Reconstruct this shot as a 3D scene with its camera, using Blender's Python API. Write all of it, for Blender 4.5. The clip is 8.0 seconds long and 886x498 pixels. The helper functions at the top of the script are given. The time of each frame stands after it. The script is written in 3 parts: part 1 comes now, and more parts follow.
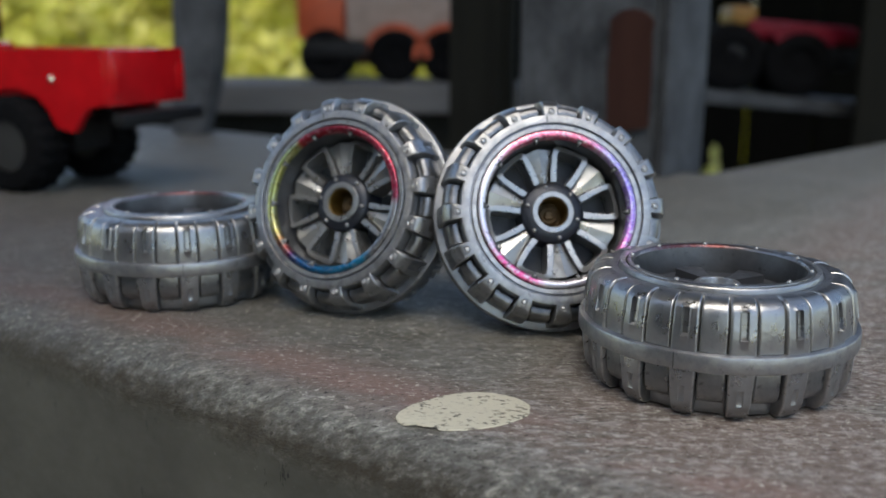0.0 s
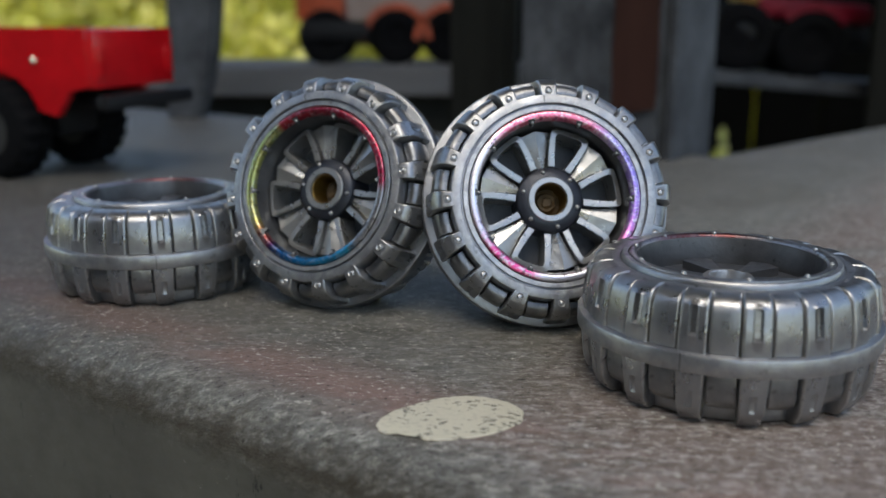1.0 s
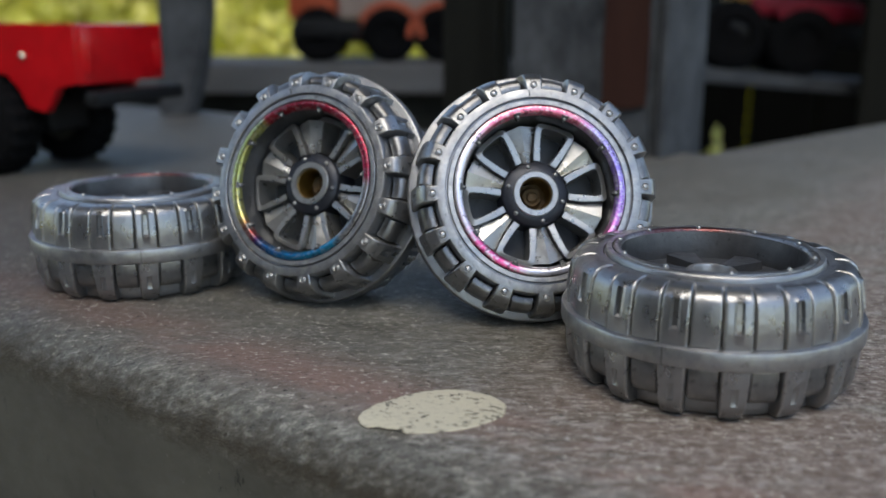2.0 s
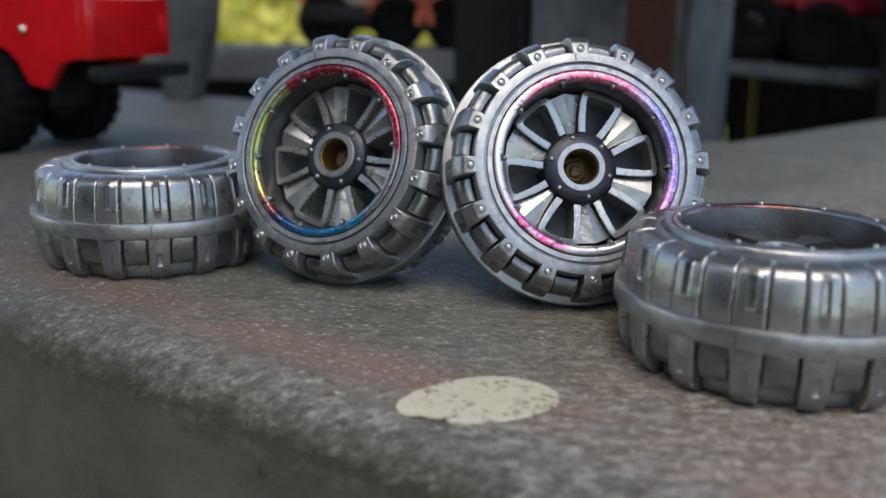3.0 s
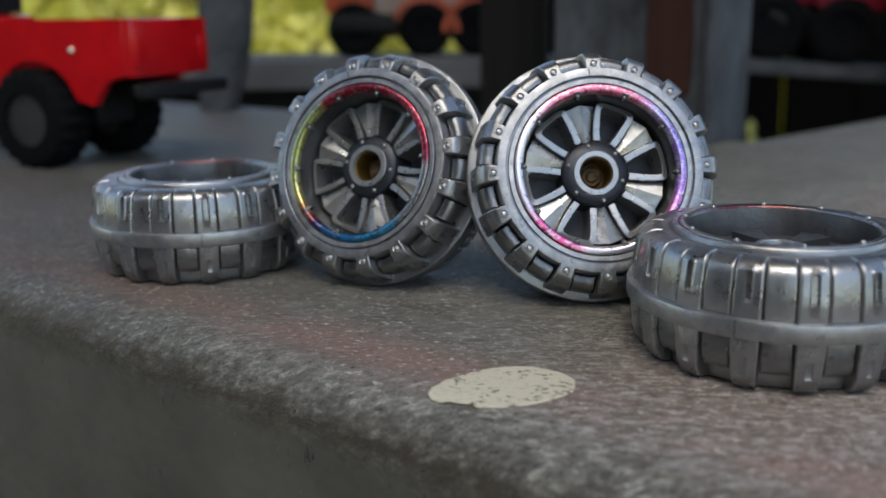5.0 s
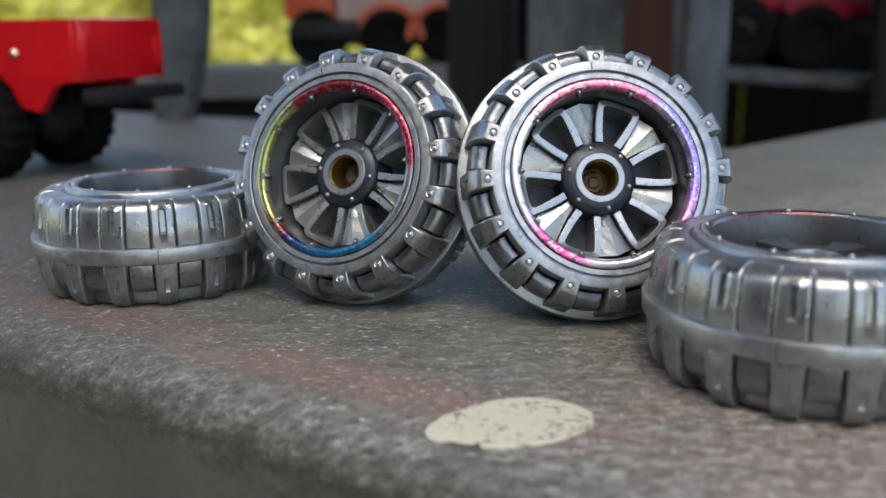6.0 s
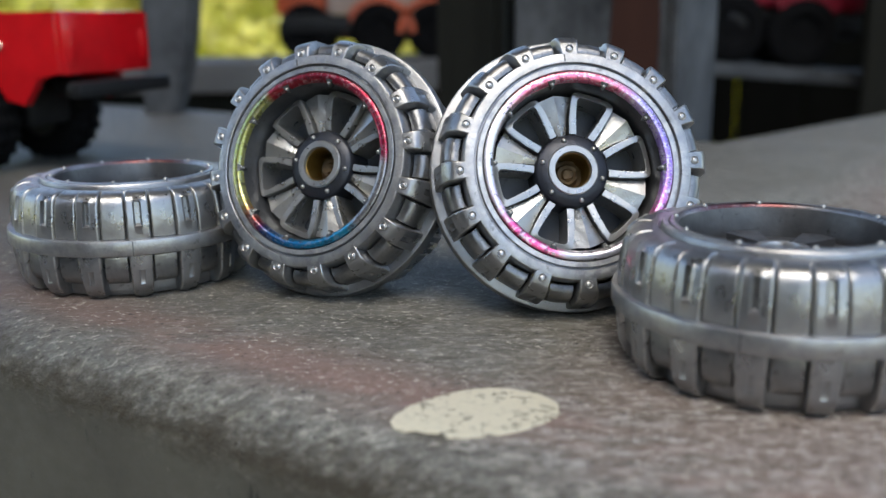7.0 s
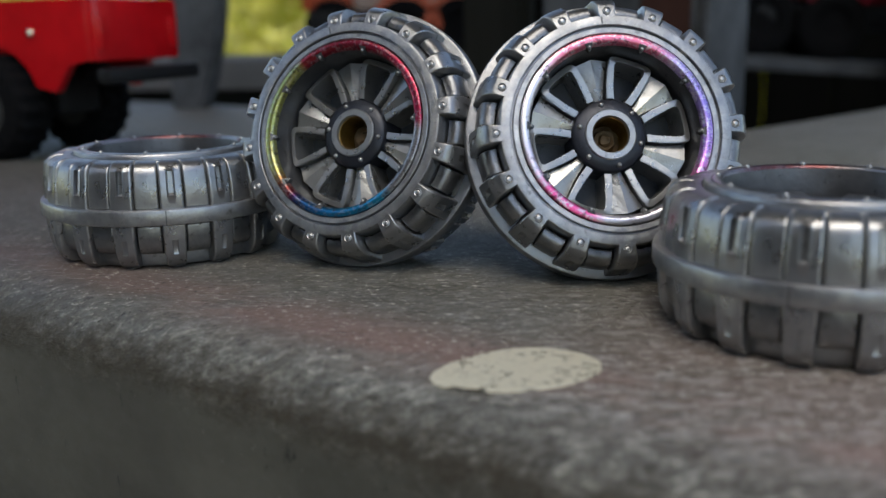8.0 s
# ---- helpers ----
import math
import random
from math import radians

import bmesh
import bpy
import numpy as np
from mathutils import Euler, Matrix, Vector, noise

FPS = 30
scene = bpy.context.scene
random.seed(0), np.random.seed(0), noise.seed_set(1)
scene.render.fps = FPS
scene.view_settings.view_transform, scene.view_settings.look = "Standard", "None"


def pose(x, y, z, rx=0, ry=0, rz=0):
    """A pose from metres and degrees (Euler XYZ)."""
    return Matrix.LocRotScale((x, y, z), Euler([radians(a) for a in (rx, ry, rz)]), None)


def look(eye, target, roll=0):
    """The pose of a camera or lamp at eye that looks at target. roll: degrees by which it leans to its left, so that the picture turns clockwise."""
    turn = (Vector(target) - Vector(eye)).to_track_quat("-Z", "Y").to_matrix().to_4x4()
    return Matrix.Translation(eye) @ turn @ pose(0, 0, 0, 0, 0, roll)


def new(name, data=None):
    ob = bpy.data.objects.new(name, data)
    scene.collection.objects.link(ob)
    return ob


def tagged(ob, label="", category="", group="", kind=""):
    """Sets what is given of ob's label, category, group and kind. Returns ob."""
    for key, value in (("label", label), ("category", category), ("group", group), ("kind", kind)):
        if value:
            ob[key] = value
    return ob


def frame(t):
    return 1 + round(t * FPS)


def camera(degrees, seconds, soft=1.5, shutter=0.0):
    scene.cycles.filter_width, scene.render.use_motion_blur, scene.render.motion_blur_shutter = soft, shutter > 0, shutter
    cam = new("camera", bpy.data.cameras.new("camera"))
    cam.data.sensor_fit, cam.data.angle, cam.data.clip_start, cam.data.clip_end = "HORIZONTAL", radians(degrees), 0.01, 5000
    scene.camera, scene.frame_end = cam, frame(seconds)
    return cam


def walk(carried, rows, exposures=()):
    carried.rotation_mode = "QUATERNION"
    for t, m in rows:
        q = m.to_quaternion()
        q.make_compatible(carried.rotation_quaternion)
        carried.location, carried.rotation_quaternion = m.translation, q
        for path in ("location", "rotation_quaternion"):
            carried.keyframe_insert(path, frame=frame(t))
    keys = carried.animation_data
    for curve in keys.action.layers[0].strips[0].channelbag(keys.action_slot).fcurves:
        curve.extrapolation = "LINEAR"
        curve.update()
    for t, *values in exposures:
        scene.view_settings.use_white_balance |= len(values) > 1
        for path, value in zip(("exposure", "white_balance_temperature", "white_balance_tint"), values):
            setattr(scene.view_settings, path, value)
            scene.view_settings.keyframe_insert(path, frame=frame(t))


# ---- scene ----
cam = camera(50.0, 8.0)
# seconds, eye in metres, heading, tilt, roll in degrees
PATH = [
    (0, 0.0, 0.0, 0.046523, 0.0, -12.98, 0.174),
    (0.5, 0.000686, 0.00787, 0.044025, 0.527, -13.676, -0.413),
    (1, 0.002569, 0.010148, 0.045194, 0.449, -13.98, -0.083),
    (1.2, 0.003599, 0.009479, 0.044753, 0.088, -13.946, 0.155),
    (2.3, 0.004086, 0.011238, 0.044251, 0.324, -14.157, -0.126),
    (2.5, 0.002333, 0.013764, 0.042086, 0.603, -14.523, -0.088),
    (3, -0.001211, 0.019837, 0.039141, -0.006, -14.183, 0.699),
    (3.5, -0.002506, 0.015971, 0.040639, -0.149, -13.929, 1.04),
    (4, -0.002218, 0.013838, 0.04113, -0.173, -14.684, 0.197),
    (4.5, 0.000983, 0.011924, 0.042643, 0.13, -14.782, -0.258),
    (4.7, -0.00022, 0.008969, 0.041861, 1.994, -14.22, -0.808),
    (5.8, -0.000775, 0.019845, 0.042134, 0.398, -13.92, -0.992),
    (6, -0.004687, 0.023534, 0.038723, -0.579, -13.367, -0.79),
    (6.5, -0.003494, 0.022078, 0.042111, -0.113, -12.883, -0.776),
    (7, -0.00166, 0.023135, 0.038272, -0.788, -13.641, -0.647),
    (7.5, -0.001842, 0.021572, 0.034894, -0.174, -12.712, -0.736),
    (8, -0.003269, 0.023587, 0.033008, 0.664, -13.301, -1.105),
]
# the clip's own exposure drifts: seconds, stops
EXPOSURES = [(0.0, 0.7), (0.5, 1.12), (1.0, 0.6), (2.5, 0.68), (3.0, 0.77), (3.5, 0.9), (4.0, 0.83), (4.5, 0.4), (4.8, 0.5), (5.8, 1.0), (6.0, 1.07), (6.5, 1.01), (7.0, 1.09), (7.5, 0.97), (8.0, 0.47)]
walk(cam, [(t, pose(x, y, z, 90 + tilt, 0, heading) @ pose(0, 0, 0, 0, 0, roll)) for t, x, y, z, heading, tilt, roll in PATH],
     exposures=[(t, stops + 0.47, 7030, 8) for t, stops in EXPOSURES])
cam.data.dof.use_dof = True
cam.data.dof.focus_distance = 0.125
cam.data.dof.aperture_fstop = 21.0

# ---- light ----
SUN_UP, SUN_ROUND = 67.0, 190.0   # elevation; compass angle of the sun, clockwise from +y
world = bpy.data.worlds.new("sky")
scene.world = world
world.use_nodes = True
wn = world.node_tree
sky = wn.nodes.new("ShaderNodeTexSky")
sky.sky_type, sky.sun_disc = "NISHITA", False
sky.sun_elevation, sky.sun_rotation = radians(SUN_UP), radians(SUN_ROUND)
back = wn.nodes["Background"]
back.inputs["Strength"].default_value = 0.15
wn.links.new(sky.outputs["Color"], back.inputs["Color"])
sun = new("sun", bpy.data.lights.new("sun", "SUN"))
sun.data.energy, sun.data.angle, sun.data.color = 1.5, radians(50), (1.0, 0.95, 0.87)
sa, se = radians(SUN_ROUND), radians(SUN_UP)
sun.matrix_world = look((0, 0, 10), Vector((0, 0, 10)) - Vector((math.sin(sa) * math.cos(se), math.cos(sa) * math.cos(se), math.sin(se))))

MM = 0.001


# ---- materials ----
def material(name, color=(0.5, 0.5, 0.5), rough=0.5, metal=0.0):
    m = bpy.data.materials.new(name)
    m.use_nodes = True
    b = m.node_tree.nodes["Principled BSDF"]
    b.inputs["Base Color"].default_value = (*color, 1)
    b.inputs["Roughness"].default_value = rough
    b.inputs["Metallic"].default_value = metal
    return m


def node(m, kind, **values):
    n = m.node_tree.nodes.new(kind)
    for key, value in values.items():
        n.inputs[key.replace("_", " ")].default_value = value
    return n


def link(m, a, b):
    m.node_tree.links.new(a, b)


def coords(m, stretch=(1, 1, 1), turn=0.0):
    tc = node(m, "ShaderNodeTexCoord")
    out = tc.outputs["Object"]
    for key, value in (("Rotation", (0, 0, turn)), ("Scale", stretch)):
        mp = node(m, "ShaderNodeMapping")
        mp.inputs[key].default_value = value
        link(m, out, mp.inputs["Vector"])
        out = mp.outputs["Vector"]
    return out


def noise_of(m, vector, scale, detail=4.0, rough=0.6):
    n = node(m, "ShaderNodeTexNoise", Scale=scale, Detail=detail, Roughness=rough)
    link(m, vector, n.inputs["Vector"])
    return n.outputs["Fac"]


def ramp(m, fac, stops):
    r = node(m, "ShaderNodeValToRGB")
    while len(r.color_ramp.elements) < len(stops):
        r.color_ramp.elements.new(0.5)
    for e, (at, c) in zip(r.color_ramp.elements, stops):
        e.position, e.color = at, (*c, 1) if len(c) == 3 else c
    link(m, fac, r.inputs["Fac"])
    return r.outputs["Color"]


def mix(m, fac, a, b, kind="MIX"):
    n = m.node_tree.nodes.new("ShaderNodeMix")
    n.data_type, n.blend_type = "RGBA", kind
    for value, sock in ((fac, n.inputs[0]), (a, n.inputs[6]), (b, n.inputs[7])):
        if isinstance(value, (float, int)):
            sock.default_value = value
        elif isinstance(value, tuple):
            sock.default_value = (*value, 1)
        else:
            link(m, value, sock)
    return n.outputs[2]


def matt(m, level=0.1):
    m.node_tree.nodes["Principled BSDF"].inputs["Specular IOR Level"].default_value = level
    return m


def finish(m, color=None, rough=None, height=None, strength=0.3, distance=0.0005):
    b = m.node_tree.nodes["Principled BSDF"]
    if color is not None:
        link(m, color, b.inputs["Base Color"])
    if rough is not None:
        link(m, rough, b.inputs["Roughness"])
    if height is not None:
        bump = node(m, "ShaderNodeBump", Strength=strength, Distance=distance)
        link(m, height, bump.inputs["Height"])
        link(m, bump.outputs["Normal"], b.inputs["Normal"])
    return m


def grey(v):
    return (v, v, v)


def wheel_plastic(name, light, dark, metal, rough, wear=0.0):
    """Metallic-painted moulded plastic: mottled, slightly hammered, with uneven gloss."""
    m = material(name, light, rough, metal)
    v = coords(m)
    big = noise_of(m, v, 160, 3)
    fine = noise_of(m, v, 2400, 2)
    dents = noise_of(m, v, 520, 3, 0.55)
    col = mix(m, ramp(m, big, [(0.35, grey(0)), (0.7, grey(1))]), dark, light)
    grime = tuple(c * 0.35 for c in dark)
    col = mix(m, ramp(m, noise_of(m, v, 700, 5, 0.7), [(0.30, grey(0.8)), (0.40, grey(0))]), col, grime)
    if wear:   # paint rubbed bright along the raised edges, also standing for their highlights
        g = m.node_tree.nodes.new("ShaderNodeNewGeometry")
        rubbed = mix(m, 1.0, ramp(m, g.outputs["Pointiness"], [(0.515, grey(0)), (0.58, grey(wear))]), ramp(m, noise_of(m, v, 600, 4, 0.7), [(0.38, grey(0.1)), (0.6, grey(1))]), "MULTIPLY")
        col = mix(m, rubbed, col, (0.66, 0.64, 0.60))
    r = ramp(m, noise_of(m, v, 420, 4), [(0.3, grey(rough - 0.09)), (0.75, grey(rough + 0.12))])
    return finish(m, col, r, mix(m, 0.25, dents, fine), 0.45, 0.00028)


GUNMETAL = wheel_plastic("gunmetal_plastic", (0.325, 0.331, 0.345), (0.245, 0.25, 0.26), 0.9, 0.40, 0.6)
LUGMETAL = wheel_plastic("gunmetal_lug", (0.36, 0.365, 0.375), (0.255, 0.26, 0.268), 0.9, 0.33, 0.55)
# the pads' plastic, darkened for the shade inside their recesses
PADMETAL = wheel_plastic("gunmetal_shaded_pad", (0.235, 0.237, 0.244), (0.16, 0.162, 0.167), 0.88, 0.32, 0.4)
SPOKEMETAL = wheel_plastic("silver_spoke", (0.42, 0.42, 0.41), (0.33, 0.33, 0.32), 0.8, 0.32)
COLLAR = wheel_plastic("dark_collar", (0.035, 0.04, 0.055), (0.02, 0.023, 0.03), 0.4, 0.4)
FLOORPLATE = wheel_plastic("dark_window", (0.060, 0.065, 0.074), (0.040, 0.044, 0.050), 0.1, 0.55)
BARREL = wheel_plastic("dark_barrel", (0.13, 0.132, 0.138), (0.08, 0.082, 0.085), 0.7, 0.42)
BRASS = wheel_plastic("tarnished_brass", (0.36, 0.23, 0.06), (0.18, 0.11, 0.03), 0.85, 0.4)
RESIDUE = wheel_plastic("brown_residue", (0.20, 0.13, 0.06), (0.06, 0.04, 0.02), 0.2, 0.7)


def foil(name, stops, sparkle=0.7):
    """Rainbow foil: the hue changes round the ring."""
    m = material(name, (0.6, 0.6, 0.6), 0.28, 0.85)
    tc = node(m, "ShaderNodeTexCoord")
    g = m.node_tree.nodes.new("ShaderNodeTexGradient")
    g.gradient_type = "RADIAL"
    link(m, tc.outputs["Object"], g.inputs["Vector"])
    col = ramp(m, g.outputs["Fac"], stops)
    fleck = noise_of(m, tc.outputs["Object"], 1500, 4, 0.75)
    col = mix(m, ramp(m, fleck, [(0.51, grey(0)), (0.57, grey(sparkle))]), col, (0.74, 0.70, 0.73))
    col = mix(m, ramp(m, noise_of(m, tc.outputs["Object"], 900, 4, 0.75), [(0.39, grey(0.7)), (0.44, grey(0))]), col, (0.05, 0.04, 0.05))
    return finish(m, col, None, fleck, 0.5, 0.0001)


# angles run from -x through -y, +x and +y, back to -x
FOIL_A = foil("foil_red_green_blue", [
    (0.0, (0.36, 0.38, 0.12)), (0.09, (0.42, 0.40, 0.14)), (0.12, (0.28, 0.10, 0.05)), (0.15, (0.22, 0.03, 0.05)), (0.17, (0.02, 0.05, 0.18)), (0.24, (0.015, 0.20, 0.44)),
    (0.36, (0.02, 0.30, 0.48)), (0.385, (0.26, 0.27, 0.28)), (0.5, (0.30, 0.29, 0.29)), (0.52, (0.32, 0.02, 0.06)), (0.74, (0.28, 0.02, 0.04)),
    (0.86, (0.32, 0.03, 0.04)), (0.875, (0.34, 0.36, 0.12)), (1.0, (0.36, 0.38, 0.12))], 0.22)
FOIL_B = foil("foil_pink_violet_silver", [
    (0.0, (0.8, 0.78, 0.82)), (0.07, (0.8, 0.6, 0.68)), (0.11, (0.85, 0.10, 0.30)), (0.19, (0.85, 0.12, 0.33)), (0.22, (0.75, 0.72, 0.78)),
    (0.36, (0.72, 0.7, 0.76)), (0.41, (0.75, 0.22, 0.50)), (0.46, (0.45, 0.22, 0.62)), (0.54, (0.36, 0.26, 0.66)), (0.62, (0.50, 0.40, 0.68)), (0.67, (0.78, 0.2, 0.3)),
    (0.84, (0.85, 0.20, 0.30)), (0.90, (0.8, 0.74, 0.78)), (1.0, (0.8, 0.78, 0.82))])
FOIL_C = foil("foil_dull_red", [(0.0, (0.30, 0.31, 0.32)), (0.5, (0.28, 0.27, 0.28)), (0.62, (0.24, 0.21, 0.22)), (0.68, (0.13, 0.05, 0.05)), (0.80, (0.14, 0.055, 0.055)), (0.86, (0.24, 0.24, 0.25)), (1.0, (0.26, 0.27, 0.28))], 0.08)

# the board runs along GRAIN; ACROSS points away from its front edge
GRAIN = Vector((0.809, -0.588, 0.0))
ACROSS = Vector((0.588, 0.809, 0.0))
TURN = math.atan2(GRAIN.y, GRAIN.x)


def board_wood():
    m = material("weathered_painted_wood", rough=0.7)
    v = coords(m, (1, 1, 1), -TURN)
    along_grain = lambda k: coords(m, (k, 1, 1), 0.08)   # the fibres run askew to the cut edge
    sep = node(m, "ShaderNodeSeparateXYZ")
    link(m, v, sep.inputs[0])
    large = noise_of(m, v, 26, 4, 0.6)
    streak = noise_of(m, along_grain(0.42), 330, 5, 0.66)
    fleck = noise_of(m, along_grain(0.6), 1450, 4, 0.72)
    chip = noise_of(m, along_grain(0.45), 460, 5, 0.74)
    patch = noise_of(m, along_grain(0.4), 55, 5, 0.65)
    base = ramp(m, streak, [(0.30, (0.060, 0.061, 0.052)), (0.5, (0.116, 0.116, 0.100)), (0.70, (0.185, 0.183, 0.160))])
    base = mix(m, ramp(m, large, [(0.42, grey(0)), (0.62, grey(0.6))]), base, (0.094, 0.088, 0.064))
    # flaking is heavier towards the near end of the board
    wear_left = node(m, "ShaderNodeMath")
    wear_left.operation = "ADD"
    link(m, sep.outputs["X"], wear_left.inputs[0])
    wear_left.inputs[1].default_value = 0.075
    wear = ramp(m, wear_left.outputs[0], [(0.0, grey(0.25)), (0.030, grey(1))])
    pale = noise_of(m, along_grain(0.5), 85, 5, 0.7)
    flake = mix(m, 1.0, ramp(m, chip, [(0.53, grey(0)), (0.57, grey(1))]), wear, "MULTIPLY")
    base = mix(m, mix(m, 1.0, ramp(m, pale, [(0.52, grey(0)), (0.66, grey(0.5))]), wear, "MULTIPLY"), base, (0.28, 0.275, 0.25))
    base = mix(m, flake, base, (0.34, 0.335, 0.315))
    base = mix(m, mix(m, 1.0, ramp(m, chip, [(0.38, grey(0.9)), (0.445, grey(0))]), wear, "MULTIPLY"), base, (0.030, 0.026, 0.023))
    base = mix(m, mix(m, 1.0, wear, grey(0.38), "MULTIPLY"), base, (0.215, 0.205, 0.182))
    grit = noise_of(m, along_grain(0.55), 950, 4, 0.72)
    base = mix(m, mix(m, 1.0, ramp(m, grit, [(0.55, grey(0)), (0.61, grey(0.85))]), wear, "MULTIPLY"), base, (0.46, 0.45, 0.42))
    base = mix(m, mix(m, 1.0, ramp(m, grit, [(0.39, grey(0.8)), (0.45, grey(0))]), wear, "MULTIPLY"), base, (0.040, 0.032, 0.027))
    # a worn reddish band that follows the front edge, and loose patches of it elsewhere
    band = ramp(m, sep.outputs["Y"], [(0.0835, grey(0)), (0.0885, grey(1)), (0.0935, grey(0.9)), (0.100, grey(0.06))])
    right_zone = ramp(m, wear_left.outputs[0], [(0.004, grey(0)), (0.024, grey(0.46))])
    band = mix(m, 1.0, band, right_zone, "LIGHTEN")
    pinkness = mix(m, 1.0, ramp(m, patch, [(0.34, grey(0)), (0.52, grey(0.75))]), band, "MULTIPLY")
    base = mix(m, pinkness, base, (0.228, 0.138, 0.114))
    # bare bluish-grey fibres along the rounded edge
    edge = ramp(m, sep.outputs["Y"], [(0.0795, grey(1)), (0.0840, grey(0.85)), (0.0880, grey(0))])
    fibre = noise_of(m, along_grain(0.48), 720, 5, 0.76)
    bare = ramp(m, fibre, [(0.34, (0.026, 0.025, 0.019)), (0.46, (0.080, 0.079, 0.070)), (0.56, (0.165, 0.164, 0.148)), (0.64, (0.38, 0.375, 0.325))])
    base = mix(m, mix(m, 1.0, edge, mix(m, 0.45, grey(1), wear, "MULTIPLY"), "MULTIPLY"), base, bare)
    # shade over the stretch towards the pickup, put into the colour with a ragged border
    left_shade = node(m, "ShaderNodeMath")
    left_shade.operation = "MULTIPLY_ADD"
    link(m, noise_of(m, v, 40, 4, 0.6), left_shade.inputs[0])
    left_shade.inputs[1].default_value = 0.10
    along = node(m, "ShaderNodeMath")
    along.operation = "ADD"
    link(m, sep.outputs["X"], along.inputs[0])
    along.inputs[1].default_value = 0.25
    link(m, along.outputs[0], left_shade.inputs[2])
    base = mix(m, ramp(m, left_shade.outputs[0], [(0.14, grey(0.65)), (0.22, grey(0))]), base, (0.050, 0.047, 0.042))
    # sparse bright flecks and dark pits
    dense = ramp(m, noise_of(m, v, 70, 3, 0.6), [(0.35, grey(0.3)), (0.6, grey(1))])
    dense = mix(m, edge, dense, mix(m, 1.0, dense, grey(0.35), "MULTIPLY"))
    base = mix(m, mix(m, 1.0, ramp(m, fleck, [(0.585, grey(0)), (0.63, grey(1))]), dense, "MULTIPLY"), base, (0.52, 0.50, 0.43))
    base = mix(m, ramp(m, fleck, [(0.36, grey(0.85)), (0.41, grey(0))]), base, (0.020, 0.018, 0.016))
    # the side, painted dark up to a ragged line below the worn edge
    # its dark tone is partly its own finish, partly shade put into the colour
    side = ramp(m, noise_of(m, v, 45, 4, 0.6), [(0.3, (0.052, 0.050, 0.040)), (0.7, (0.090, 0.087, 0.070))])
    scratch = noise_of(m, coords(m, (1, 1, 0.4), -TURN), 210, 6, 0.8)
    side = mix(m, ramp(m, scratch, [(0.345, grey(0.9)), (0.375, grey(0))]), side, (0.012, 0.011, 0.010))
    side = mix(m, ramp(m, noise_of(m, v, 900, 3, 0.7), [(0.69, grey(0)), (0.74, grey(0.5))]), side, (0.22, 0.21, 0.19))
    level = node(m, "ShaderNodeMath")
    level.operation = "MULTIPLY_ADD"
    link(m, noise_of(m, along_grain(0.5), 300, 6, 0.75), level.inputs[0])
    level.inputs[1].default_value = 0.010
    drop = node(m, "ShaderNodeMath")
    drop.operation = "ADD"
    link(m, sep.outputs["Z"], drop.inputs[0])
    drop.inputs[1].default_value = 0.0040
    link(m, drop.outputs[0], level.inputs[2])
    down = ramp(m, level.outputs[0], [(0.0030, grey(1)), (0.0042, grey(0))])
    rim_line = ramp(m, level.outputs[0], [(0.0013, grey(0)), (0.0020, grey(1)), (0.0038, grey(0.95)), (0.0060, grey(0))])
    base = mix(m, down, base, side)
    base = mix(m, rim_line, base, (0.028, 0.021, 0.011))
    rough = ramp(m, streak, [(0.3, grey(0.45)), (0.7, grey(0.78))])
    high = mix(m, 0.45, mix(m, 0.5, fibre, chip), fleck)
    high = mix(m, down, high, grey(0.5))
    return finish(m, base, rough, high, 0.9, 0.0008)


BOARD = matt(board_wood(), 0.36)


def plain_wood(name, light, dark, scale=60.0, turn=(1, 1, 0.15), rough=0.75):
    m = material(name, light, rough)
    v = coords(m, turn)
    col = ramp(m, noise_of(m, v, scale, 6, 0.65), [(0.3, dark), (0.7, light)])
    return finish(m, col, None, noise_of(m, v, scale * 4, 5, 0.7), 0.5, 0.001)


POST = matt(plain_wood("grey_painted_post", (0.098, 0.104, 0.110), (0.029, 0.031, 0.034), 75, (1, 1, 0.8)))
# near-black, because the shade on these posts is put into the colour
POSTDARK = matt(plain_wood("shaded_wood_post", (0.024, 0.0235, 0.019), (0.012, 0.0118, 0.0095), 40))
SIDEBOARD = matt(plain_wood("dark_grey_board", (0.090, 0.096, 0.102), (0.036, 0.038, 0.042), 60, (1, 1, 0.8)))
RUST = matt(plain_wood("red_brown_bare_strip", (0.050, 0.022, 0.016), (0.03, 0.013, 0.01), 60))

BLOCKER = plain_wood("dark_blocker", (0.09, 0.07, 0.06), (0.05, 0.04, 0.034), 6, (1, 1, 1))
BOUNCEGREY = plain_wood("bounce_slab_grey", (0.15, 0.14, 0.125), (0.11, 0.102, 0.092), 9, (1, 1, 1))
LEDGE = matt(plain_wood("grey_ledge_wood", (0.165, 0.160, 0.160), (0.105, 0.102, 0.10), 50, (0.15, 1, 1)))
# near-black, with the deep shade of the background put in
FENCE = matt(plain_wood("near_black_shade", (0.006, 0.0054, 0.004), (0.003, 0.0027, 0.002), 20), 0.02)


